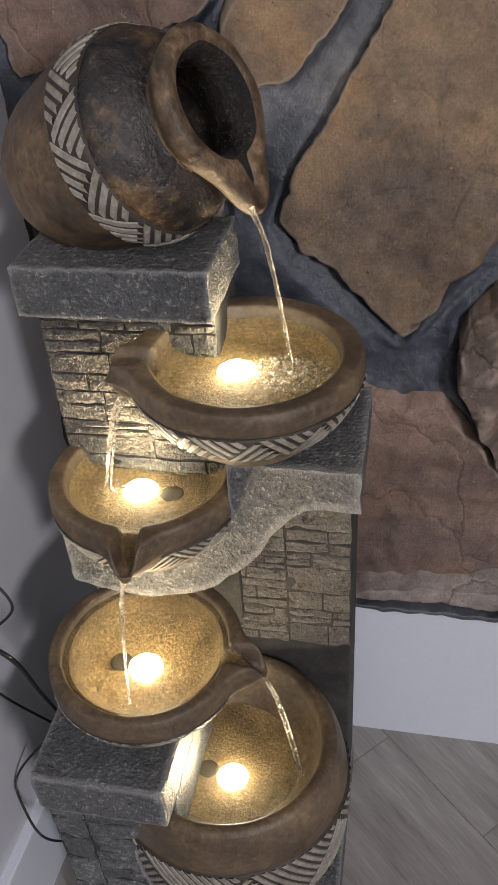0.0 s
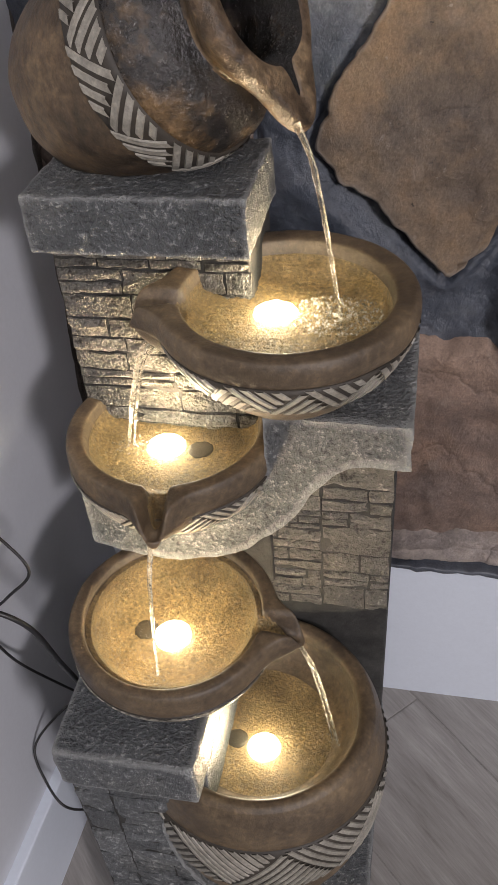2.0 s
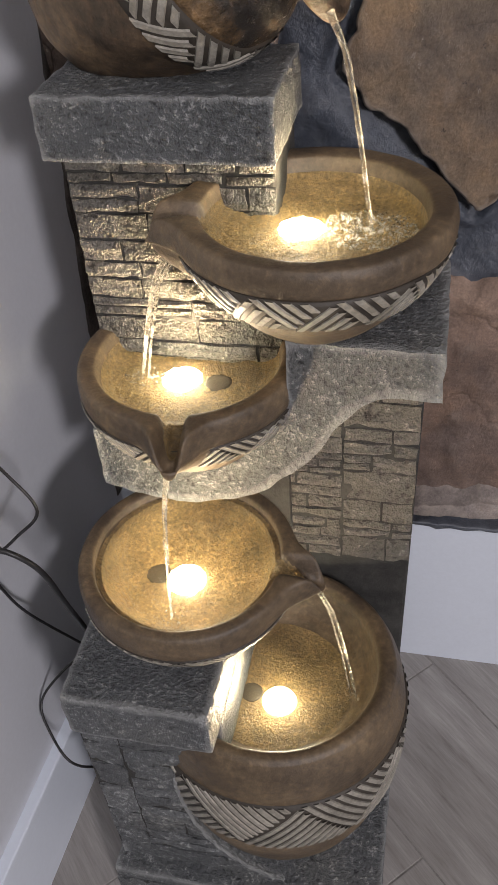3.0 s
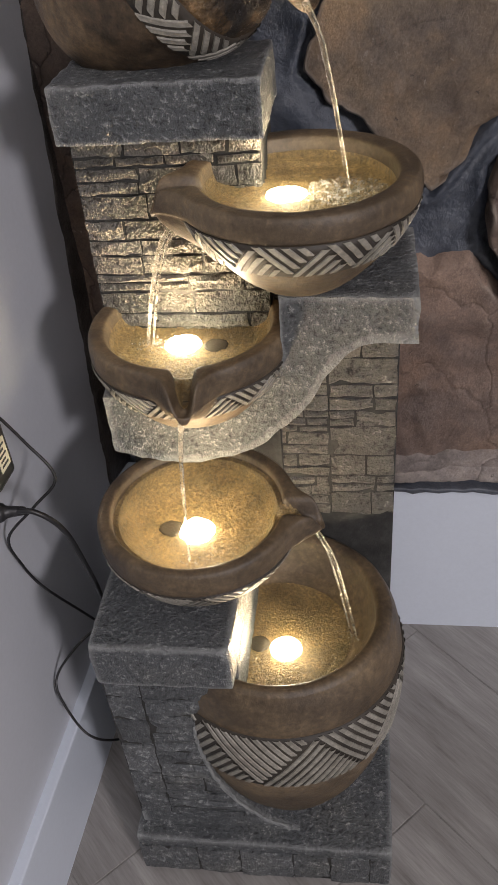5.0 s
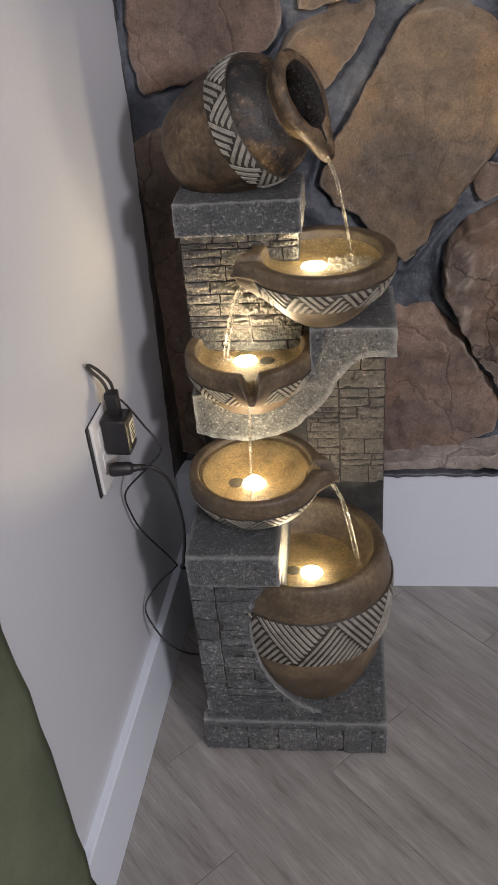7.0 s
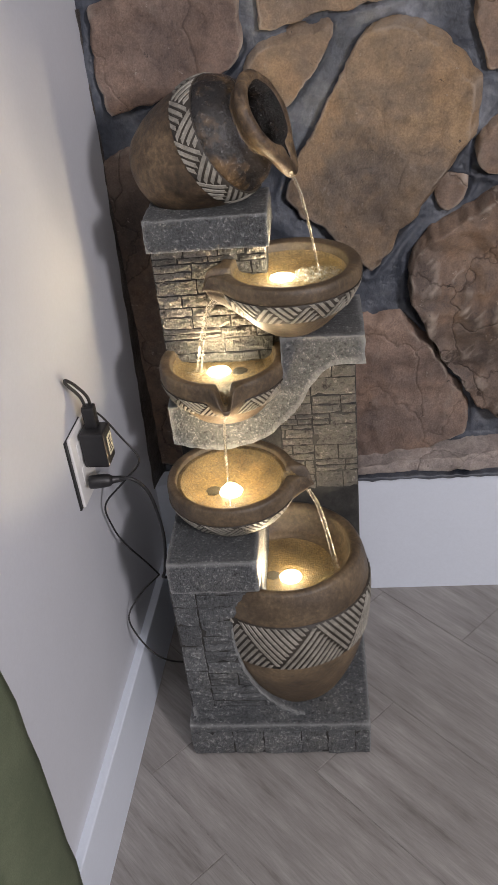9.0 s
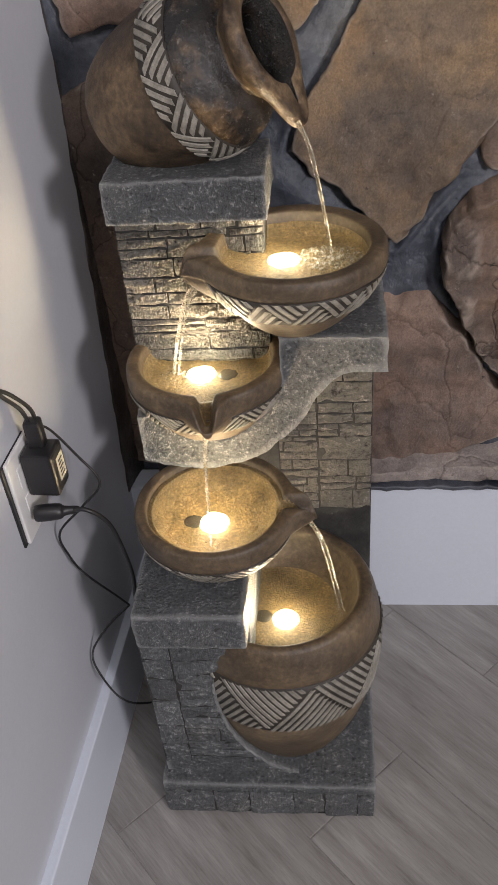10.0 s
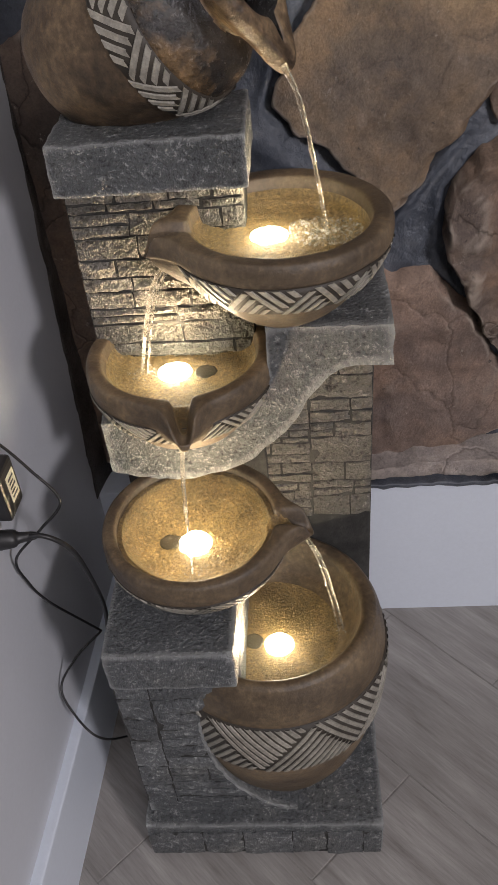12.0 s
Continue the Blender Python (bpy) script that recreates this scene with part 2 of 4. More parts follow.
GROUT = surface("grey_grout", [(0.3, (0.17, 0.16, 0.15)), (0.7, (0.30, 0.285, 0.27))], 30, 300, 0.8, 0.2, 0.001)


def plank_material():
    m, nt, b = nodes_of("grey_wood_plank")
    pos = nt.nodes.new("ShaderNodeTexCoord").outputs["Object"]
    info = nt.nodes.new("ShaderNodeObjectInfo")
    shift = nt.nodes.new("ShaderNodeVectorMath")
    shift.operation = "MULTIPLY_ADD"
    nt.links.new(pos, shift.inputs[0])
    shift.inputs[1].default_value = (1.5, 12, 1)
    add3 = nt.nodes.new("ShaderNodeCombineXYZ")
    sc = nt.nodes.new("ShaderNodeMath")
    sc.operation = "MULTIPLY"
    sc.inputs[1].default_value = 37.0
    nt.links.new(info.outputs["Random"], sc.inputs[0])
    nt.links.new(sc.outputs[0], add3.inputs[0])
    nt.links.new(sc.outputs[0], add3.inputs[1])
    nt.links.new(add3.outputs[0], shift.inputs[2])
    grain = noise_of(nt, 3.0, 8, 0.65, shift.outputs[0])
    broad = noise_of(nt, 5.0, 3, 0.5)
    col = ramp(nt, grain, [(0.26, (0.15, 0.138, 0.128)), (0.40, (0.255, 0.240, 0.227)), (0.55, (0.312, 0.297, 0.283)), (0.74, (0.41, 0.392, 0.374))])
    col = mix(nt, 0.35, col, ramp(nt, broad, [(0.3, (0.7, 0.7, 0.7)), (0.7, (1.2, 1.2, 1.2))]), "MULTIPLY")
    fine = nt.nodes.new("ShaderNodeVectorMath")
    fine.operation = "MULTIPLY"
    nt.links.new(shift.outputs[0], fine.inputs[0])
    fine.inputs[1].default_value = (5, 9, 1)
    streak = noise_of(nt, 3.0, 6, 0.7, fine.outputs[0])
    col = mix(nt, 0.38, col, ramp(nt, streak, [(0.36, (0.62, 0.61, 0.60)), (0.52, (1, 1, 1)), (0.66, (1.22, 1.22, 1.22))]), "MULTIPLY")
    nt.links.new(col, b.inputs["Base Color"])
    b.inputs["Roughness"].default_value = 0.42
    bp = add(nt, "ShaderNodeBump", Strength=0.3, Distance=0.003)
    nt.links.new(grain, bp.inputs["Height"])
    nt.links.new(bp.outputs[0], b.inputs["Normal"])
    return m


PLANK = plank_material()


def glow_material(name, colour, strength):
    m, nt, b = nodes_of(name)
    b.inputs["Emission Color"].default_value = (*colour, 1)
    b.inputs["Emission Strength"].default_value = strength
    return m


LED_GLOW = glow_material("led_lens", (1.0, 0.90, 0.66), 20)


def water_material(name, scale, bump, gloss):
    m = bpy.data.materials.new(name)
    m.use_nodes = True
    nt = m.node_tree
    nt.nodes.clear()
    out = nt.nodes.new("ShaderNodeOutputMaterial")
    clear = add(nt, "ShaderNodeBsdfRefraction", Color=(0.97, 0.95, 0.90, 1), Roughness=0.0, IOR=1.2)
    shine = add(nt, "ShaderNodeBsdfGlossy", Roughness=0.04)
    fres = add(nt, "ShaderNodeFresnel", IOR=gloss)
    bp = add(nt, "ShaderNodeBump", Strength=bump, Distance=0.003)
    nt.links.new(noise_of(nt, scale, 3, 0.5), bp.inputs["Height"])
    nt.links.new(bp.outputs[0], shine.inputs["Normal"])
    nt.links.new(bp.outputs[0], fres.inputs["Normal"])
    nt.links.new(bp.outputs[0], clear.inputs["Normal"])
    mx = nt.nodes.new("ShaderNodeMixShader")
    nt.links.new(fres.outputs[0], mx.inputs[0])
    nt.links.new(clear.outputs[0], mx.inputs[1])
    nt.links.new(shine.outputs[0], mx.inputs[2])
    nt.links.new(mx.outputs[0], out.inputs[0])
    return m


WATER = water_material("pool_water", 65, 0.9, 1.6)


def stream_material():
    m = water_material("falling_water", 150, 0.9, 1.5)
    nt = m.node_tree
    out = [n for n in nt.nodes if n.type == "OUTPUT_MATERIAL"][0]
    first = out.inputs[0].links[0].from_socket
    milk = add(nt, "ShaderNodeBsdfTranslucent", Color=(0.95, 0.93, 0.88, 1))
    mx = add(nt, "ShaderNodeMixShader")
    grain = nt.nodes.new("ShaderNodeMapRange")
    nt.links.new(noise_of(nt, 110, 3, 0.5), grain.inputs[0])
    grain.inputs[1].default_value, grain.inputs[2].default_value, grain.inputs[3].default_value, grain.inputs[4].default_value = 0.45, 0.75, 0.04, 0.40
    nt.links.new(grain.outputs[0], mx.inputs[0])
    nt.links.new(first, mx.inputs[1])
    nt.links.new(milk.outputs[0], mx.inputs[2])
    nt.links.new(mx.outputs[0], out.inputs[0])
    return m


STREAM = stream_material()
# ---- mesh helpers ----
def thing(name, label, category, at=(0, 0, 0), group="", kind=""):
    ob = new(name)
    ob.location = at
    return tagged(ob, label, category, group, kind)


def finish(bm, name, mat, smooth):
    bmesh.ops.recalc_face_normals(bm, faces=bm.faces)
    me = bpy.data.meshes.new(name)
    bm.to_mesh(me)
    bm.free()
    me.materials.append(mat)
    for p in me.polygons:
        p.use_smooth = smooth
    return me


def part(name, bm, mat, parent=None, label="", smooth=False):
    ob = new(name, finish(bm, name, mat, smooth))
    if parent:
        ob.parent = parent
        ob.matrix_parent_inverse = Matrix.Translation(parent.matrix_basis.translation).inverted() if parent.parent is None else Matrix()
    return tagged(ob, label)


def wobble(bm, amount, scale, seed=0.0):
    for v in bm.verts:
        v.co += noise.noise_vector(v.co * scale + Vector((seed, seed, seed))) * amount


def box(x0, x1, y0, y1, z0, z1, bevel=0.0, cuts=0, rough=0.0, scale=40, bm=None):
    bm = bm or bmesh.new()
    made = bmesh.ops.create_cube(bm, size=1.0)["verts"]
    for v in made:
        v.co = Vector((x0 + (v.co.x + 0.5) * (x1 - x0), y0 + (v.co.y + 0.5) * (y1 - y0), z0 + (v.co.z + 0.5) * (z1 - z0)))
    if bevel:
        bmesh.ops.bevel(bm, geom=list(bm.edges), offset=bevel, segments=2, profile=0.6, affect="EDGES")
    if cuts:
        for axis, lo, hi in ((0, x0, x1), (1, y0, y1), (2, z0, z1)):
            n = max(1, int((hi - lo) / cuts))
            for k in range(1, n):
                co, no = [0, 0, 0], [0, 0, 0]
                co[axis], no[axis] = lo + (hi - lo) * k / n, 1
                bmesh.ops.bisect_plane(bm, geom=bm.verts[:] + bm.edges[:] + bm.faces[:], plane_co=co, plane_no=no)
    if rough:
        wobble(bm, rough, scale)
    return bm


def prism(outline, y0, y1, bevel=0.004, rough=0.0):
    """An outline in x and z, drawn through from y0 to y1."""
    bm = bmesh.new()
    vs = [bm.verts.new((x, y0, z)) for x, z in outline]
    face = bm.faces.new(vs)
    out = bmesh.ops.extrude_face_region(bm, geom=[face])
    for v in out["geom"]:
        if isinstance(v, bmesh.types.BMVert):
            v.co.y = y1
    edge = [e for e in bm.edges if abs(e.verts[0].co.y - e.verts[1].co.y) < 1e-6 and e.verts[0].co.y == y0]
    bmesh.ops.bevel(bm, geom=edge, offset=bevel, segments=3, profile=0.5, affect="EDGES")
    lo = [min(v.co[k] for v in bm.verts) for k in range(3)]
    hi = [max(v.co[k] for v in bm.verts) for k in range(3)]
    for axis in range(3):
        n = int((hi[axis] - lo[axis]) / 0.007)
        for k in range(1, n):
            co, no = [0, 0, 0], [0, 0, 0]
            co[axis], no[axis] = lo[axis] + (hi[axis] - lo[axis]) * k / n, 1
            bmesh.ops.bisect_plane(bm, geom=bm.verts[:] + bm.edges[:] + bm.faces[:], plane_co=co, plane_no=no)
    bmesh.ops.triangulate(bm, faces=[f for f in bm.faces if len(f.verts) > 4])
    if rough:
        wobble(bm, rough, 60)
    return bm


def spline(points, n):
    """A smooth line through the points."""
    pts = [Vector(p) for p in points]
    pts = [2 * pts[0] - pts[1]] + pts + [2 * pts[-1] - pts[-2]]
    out = []
    for i in range(1, len(pts) - 2):
        a, b, c, d = pts[i - 1 : i + 3]
        for k in range(n):
            t = k / n
            out.append(0.5 * ((2 * b) + (c - a) * t + (2 * a - 5 * b + 4 * c - d) * t * t + (3 * b - a - 3 * c + d) * t ** 3))
    return out + [pts[-2]]


def tube(points, radius, n=8, sides=8, flat=1.0, uneven=0.0, seed=0):
    """A tube along a smooth line; radius: a number or one for each end."""
    line = spline(points, n)
    r0, r1 = radius if isinstance(radius, tuple) else (radius, radius)
    bm, rings = bmesh.new(), []
    side = None
    for i, p in enumerate(line):
        ahead = (line[min(i + 1, len(line) - 1)] - line[max(i - 1, 0)]).normalized()
        u = ahead.cross(Vector((0.3, 1, 0.2))).normalized() if side is None else (side - ahead * side.dot(ahead)).normalized()
        side = u
        w = ahead.cross(u)
        r = r0 + (r1 - r0) * i / (len(line) - 1)
        ring = []
        for k in range(sides):
            a = 2 * math.pi * k / sides
            rr = r * (1 + uneven * noise.noise(Vector((p.x * 90 + seed, p.z * 70 + math.cos(a), math.sin(a) + seed))))
            ring.append(bm.verts.new(p + u * math.cos(a) * rr + w * math.sin(a) * rr * flat))
        rings.append(ring)
    for a, b in zip(rings, rings[1:]):
        for k in range(sides):
            bm.faces.new((a[k], a[(k + 1) % sides], b[(k + 1) % sides], b[k]))
    bm.faces.new(rings[0])
    bm.faces.new(rings[-1])
    return bm


def smooth_profile(pts, n=5):
    return [(p.x, p.y) for p in spline([(r, z, 0) for r, z in pts], n)]


def lathe(profile, segs=128, spout=None, rough=0.0):
    """A turned form round z; its inside takes the second material. spout: angle and half width in degrees, length,
    the heights between which it grows, and how deep its channel is cut."""
    bm, rings = bmesh.new(), []
    peak = max(range(len(profile)), key=lambda i: profile[i][1])
    turns = [360 * k / segs for k in range(segs)]
    if spout:
        near = [(spout[0] + 1.1 * k) % 360 for k in range(-27, 28)]
        turns = sorted([a for a in turns if abs((a - spout[0] + 180) % 360 - 180) > 30.2] + near)
    segs = len(turns)
    for i, (r, z) in enumerate(profile):
        if r < 1e-5:
            rings.append([bm.verts.new((0, 0, z))])
            continue
        ring = []
        for k in range(segs):
            a = math.radians(turns[k])
            rr, zz = r, z
            if spout:
                at, half, length, z0, z1, drop, cut, reach = spout
                d = abs((math.degrees(a) - at + 180) % 360 - 180)
                h = min(1, max(0, (z - z0) / (z1 - z0)))
                h = h * h * (3 - 2 * h)
                if i > peak:
                    top = min(1, max(0, (z - (profile[peak][1] - 0.020)) / 0.016))
                    rr += length * reach * math.exp(-((d / (half * cut)) ** 2)) * top
                    zz -= drop * math.exp(-((d / (half * cut)) ** 3)) * top * 0.9
                else:
                    rr += length * math.exp(-((d / half) ** 1.9)) * h
                    top = min(1, max(0, (z - (profile[peak][1] - 0.025)) / 0.02))
                    zz -= drop * math.exp(-((d / (half * cut)) ** 3)) * top
            ring.append(bm.verts.new((rr * math.cos(a), rr * math.sin(a), zz)))
        rings.append(ring)
    for i, (a, b) in enumerate(zip(rings, rings[1:])):
        for k in range(segs):
            j = (k + 1) % segs
            if len(a) == 1 and len(b) > 1:
                f = bm.faces.new((a[0], b[j], b[k]))
            elif len(b) == 1 and len(a) > 1:
                f = bm.faces.new((a[k], a[j], b[0]))
            else:
                f = bm.faces.new((a[k], a[j], b[j], b[k]))
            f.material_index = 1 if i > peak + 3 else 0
    if rough:
        wobble(bm, rough, 35)
    return bm


def radius_at(profile, z):
    """The outer radius of a profile at a height."""
    peak = max(range(len(profile)), key=lambda i: profile[i][1])
    for (r0, z0), (r1, z1) in zip(profile[:peak], profile[1 : peak + 1]):
        if z0 <= z <= z1 and z1 > z0:
            return r0 + (r1 - r0) * (z - z0) / (z1 - z0)
    return profile[peak][0]


def band_ring(profile, z0, z1, proud, segs=96):
    bm, rings = bmesh.new(), []
    steps = [(z0, -0.001), (z0, proud)] + [(z0 + (z1 - z0) * k / 4, proud) for k in range(1, 4)] + [(z1, proud), (z1, -0.001)]
    for z, p in steps:
        r = radius_at(profile, z) + p
        rings.append([bm.verts.new((r * math.cos(2 * math.pi * k / segs), r * math.sin(2 * math.pi * k / segs), z)) for k in range(segs)])
    for a, b in zip(rings, rings[1:]):
        for k in range(segs):
            bm.faces.new((a[k], a[(k + 1) % segs], b[(k + 1) % segs], b[k]))
    return bm


def hatch(profile, z0, z1, triangles, stripes, proud, turn=0.0, fill=0.80):
    """Raised slanting strokes: triangles that point up and down by turns, each hatched along one of its sides."""
    bm = bmesh.new()
    p = 2 * math.pi / triangles

    def at(u, v, lift):
        z = z0 + (z1 - z0) * v
        r = radius_at(profile, z) + lift
        return Vector((r * math.cos(u), r * math.sin(u), z))

    def stroke(u0, v0, u1, v1, w):
        n = 4
        rows = []
        for k in range(n + 1):
            t = k / n
            u, v = u0 + (u1 - u0) * t, v0 + (v1 - v0) * t
            rows.append([bm.verts.new(at(u + s * w, v, lift)) for s, lift in ((-1, 0.0), (-0.6, proud), (0.6, proud), (1, 0.0))])
        for a, b in zip(rows, rows[1:]):
            for k in range(3):
                bm.faces.new((a[k], a[k + 1], b[k + 1], b[k]))

    w = fill * p / stripes / 2
    for k in range(triangles):
        for s in range(stripes):
            f = (s + 0.5) / stripes
            a, b = turn + k * p, 0.008
            top = 1 - f
            if top > 0.1:
                stroke(a + f * p + b * p / 2, b, a + f * p + top * p / 2, max(b + 0.02, top - 0.025), w)
            low = f
            if low < 0.9:
                u = turn + (k + 0.5) * p + f * p
                stroke(u, 1 - b, u + (1 - low - 0.04) * p / 2, low + 0.04, w)
    return bm


# ---- the room ----
def structure(name, bm, mat, label, category, smooth=False):
    return tagged(part(name, bm, mat, None, "", smooth), label, category, "", "structure")


floor = structure("floor", box(-0.6, 3.2, -3.4, 0.9, -0.08, -0.0009), GROUT, "grey grout bed under diagonal wood-look planks", "floor")
ceiling = structure("ceiling", box(-0.6, 3.2, -3.4, 0.9, 2.44, 2.52), CEIL, "plain white ceiling", "ceiling")
LEAN_WALL = Matrix.Translation((-0.110, 0, 0)) @ Matrix.Rotation(-0.054, 4, "Z")
bm = box(-0.15, 0, -3.5, 0.75, -0.05, 2.5)
bm.transform(LEAN_WALL)
wall_west = structure("wall_west", bm, WALL_PAINT, "smooth white painted wall beside the fountain", "wall")
# Ragged mortar edge down the corner; its dark brown stands in for shade.
bm, rows = bmesh.new(), []
for k in range(101):
    z = 0.297 + 0.0085 * k
    y0 = min(0.462, 0.402 + 0.1 * (z - 0.35)) + 0.007 * noise.noise(Vector((0, 3, z * 22))) + 0.003 * noise.noise(Vector((0, 5, z * 90)))
    row = [bm.verts.new((-0.004, y0, z))]
    for n in range(7):
        f = n / 6
        row.append(bm.verts.new((0.0016 + 0.014 * f * f + 0.003 * f * noise.noise(Vector((n * 0.7, 1, z * 40))), y0 + (0.476 - y0) * f, z)))
    rows.append(row)
for a, b in zip(rows, rows[1:]):
    for n in range(7):
        bm.faces.new((a[n], b[n], b[n + 1], a[n + 1]))
bm.transform(LEAN_WALL)
structure("corner_trim", bm, SHADED_MORTAR, "mortar lapping raggedly onto the white wall, coloured dark for the corner's shade", "trim", True)
# Two walls out of view, added to close the room and govern its bounce.
wall_south = structure("wall_south", box(-0.6, 3.2, -3.4, -3.25, -0.05, 2.5), ROOM_PAINT, "unseen wall added behind the camera, dull to limit bounce", "wall")
wall_east = structure("wall_east", box(3.05, 3.2, -3.25, 0.9, -0.05, 2.5), ROOM_PAINT, "unseen wall added to close the room, dull to limit bounce", "wall")
bm = box(-0.006, 0.014, -3.3, 0.44, -0.003, 0.142, bevel=0.003)
bm.transform(LEAN_WALL @ Matrix.Translation((0.001, 0, 0)))
baseboard = structure("baseboard", bm, PAINT, "plain white painted baseboard with an eased top", "baseboard")
def fillet(x, z):
    """Mortar smeared in a slope below the large stone's lower edge."""
    a, b = Vector((0.195, 0.812)), Vector((0.330, 0.678))
    u = (b - a).normalized()
    p = Vector((x, z)) - a
    t, d = p.dot(u), p.dot(Vector((-u.y, u.x)))
    ends = max(0.0, min(1.0, (t + 0.05) / 0.05, ((b - a).length - t) / 0.05))
    return 0.020 * ends * math.exp(-((d / 0.015) ** 2)) if d > 0 else 0.020 * ends * math.exp(-((d / 0.045) ** 2))


# outlines of the stones in x and z, depth, relief, material, label, seed
STONES = [
    ([(0.336, 1.079), (0.388, 1.094), (0.449, 1.061), (0.512, 0.998), (0.506, 0.921), (0.456, 0.852), (0.41, 0.788), (0.346, 0.701), (0.283, 0.777), (0.207, 0.838), (0.225, 0.889), (0.283, 0.99)], 0.463, 0.021, ROCK, "large tan fieldstone", 1, 0.9, (0.014, 0.010)),
    ([(0.416, 0.726), (0.449, 0.765), (0.496, 0.791), (0.56, 0.83), (0.68, 0.80), (0.70, 0.52), (0.60, 0.40), (0.542, 0.429), (0.466, 0.556), (0.414, 0.651)], 0.465, 0.040, ROCK_UMBER, "craggy umber fieldstone", 2, 2.6),
    ([(0.450, 0.822), (0.474, 0.858), (0.508, 0.847), (0.497, 0.818), (0.468, 0.802)], 0.465, 0.014, ROCK_UMBER, "small umber fieldstone", 3),
    ([(0.515, 0.867), (0.517, 0.908), (0.56, 0.95), (0.66, 0.93), (0.68, 0.86), (0.56, 0.855)], 0.465, 0.018, ROCK_UMBER, "umber fieldstone", 4),
    ([(0.22, 0.53), (0.30, 0.63), (0.351, 0.605), (0.397, 0.618), (0.467, 0.544), (0.528, 0.417), (0.525, 0.364), (0.435, 0.325), (0.32, 0.318), (0.2, 0.33)], 0.465, 0.021, ROCK_DARK, "flat reddish fieldstone", 5, 1.05),
    ([(-0.065, 1.138), (0.052, 1.18), (0.169, 1.18), (0.158, 1.067), (0.129, 1.04), (0.033, 1.013), (-0.06, 0.99), (-0.07, 1.065)], 0.465, 0.012, ROCK_DARK, "brown fieldstone", 6),
    ([(0.168, 1.056), (0.190, 1.070), (0.219, 1.080), (0.290, 1.093), (0.298, 1.082), (0.283, 1.055), (0.262, 1.024), (0.219, 0.982), (0.165, 0.972), (0.158, 1.025)], 0.465, 0.010, ROCK, "tan fieldstone", 7),
    ([(0.186, 1.097), (0.188, 1.16), (0.208, 1.22), (0.30, 1.25), (0.42, 1.21), (0.395, 1.126), (0.336, 1.117), (0.267, 1.107), (0.225, 1.098)], 0.465, 0.016, ROCK, "ochre fieldstone", 8),
    ([(0.075, 0.965), (0.125, 1.0), (0.150, 0.93), (0.145, 0.80), (0.09, 0.77)], 0.465, 0.012, ROCK_DARK, "shaded brown fieldstone", 9),
    # Added stone; its dark umber stands in for shade filling the corner strip.
    ([(-0.098, 0.905), (-0.03, 0.93), (0.05, 0.90), (0.14, 0.735), (0.16, 0.60), (0.13, 0.34), (0.0, 0.312), (-0.098, 0.315)], 0.465, 0.010, ROCK_UMBER, "shaded brown fieldstone", 13, 0.7),
    ([(0.503, 1.08), (0.53, 1.01), (0.68, 1.0), (0.70, 1.2), (0.50, 1.22)], 0.465, 0.018, ROCK_UMBER, "umber fieldstone", 11),
    ([(0.2, 0.300), (0.33, 0.314), (0.44, 0.329), (0.553, 0.338), (0.70, 0.33), (0.72, 0.300), (0.44, 0.2985)], 0.465, 0.045, ROCK_PALE, "thin pale crusted ledge stone", 12),
]


def outside(x, z, outline):
    """Distance of points from an outline, for points outside it; zero within."""
    best, inside = np.full(x.shape, 9.0), np.zeros(x.shape, bool)
    for (ax, az), (bx, bz) in zip(outline, outline[1:] + outline[:1]):
        t = np.clip(((x - ax) * (bx - ax) + (z - az) * (bz - az)) / ((bx - ax) ** 2 + (bz - az) ** 2), 0, 1)
        best = np.minimum(best, np.hypot(x - ax - t * (bx - ax), z - az - t * (bz - az)))
        if az != bz:
            inside ^= ((az > z) != (bz > z)) & (x < (bx - ax) * (z - az) / (bz - az) + ax)
    return np.where(inside, 0.0, best)


STEP = 0.005
GX, GZ = np.meshgrid(-0.13 + STEP * np.arange(220), 0.28 + STEP * np.arange(260), indexing="ij")
NEAR = np.minimum.reduce([outside(GX, GZ, stone[0]) for stone in STONES])
LIP = np.exp(-(((NEAR - 0.011) / 0.006) ** 2)) - 1.7 * np.exp(-(((NEAR - 0.002) / 0.003) ** 2))
bm = box(-0.3, 3.1, 0.475, 0.75, -0.05, 2.5)
rows = []
for i in range(220):
    row = []
    for k in range(260):
        x, z = float(GX[i, k]), float(GZ[i, k])
        lip = 0.0065 * float(LIP[i, k]) * max(0.15, min(1.0, 0.55 + 1.6 * noise.noise(Vector((x * 9, 8, z * 9)))))
        row.append(bm.verts.new((x, 0.463 - fillet(x, z) - lip + 0.006 * noise.noise(Vector((x * 11, 0, z * 11))) + 0.003 * noise.noise(Vector((x * 37, 3, z * 37))) + 0.0014 * noise.noise(Vector((x * 110, 3, z * 110))), z)))
    rows.append(row)
for a, b in zip(rows, rows[1:]):
    for k in range(259):
        bm.faces.new((a[k], a[k + 1], b[k + 1], b[k]))
wall_north = structure("wall_north", bm, MORTAR, "dark grey mortared fieldstone wall", "wall", True)
wall_panel = structure("wall_panel", box(-0.12, 3.05, 0.410, 0.4595, -0.004, 0.296, bevel=0.002), PAINT, "smooth white panel below the fieldstone", "panel")

bm = box(0.2, 1.4, 0.402, 0.462, 0.2925, 0.2995, bevel=0.002, cuts=0.009, rough=0.0)
for v in bm.verts:
    v.co.z += 0.004 * noise.noise(Vector((v.co.x * 45, 2, v.co.z * 30))) + 0.002 * noise.noise(Vector((v.co.x * 140, 7, 0)))
    v.co.y += 0.003 * noise.noise(Vector((v.co.x * 60, 4, v.co.z * 60)))
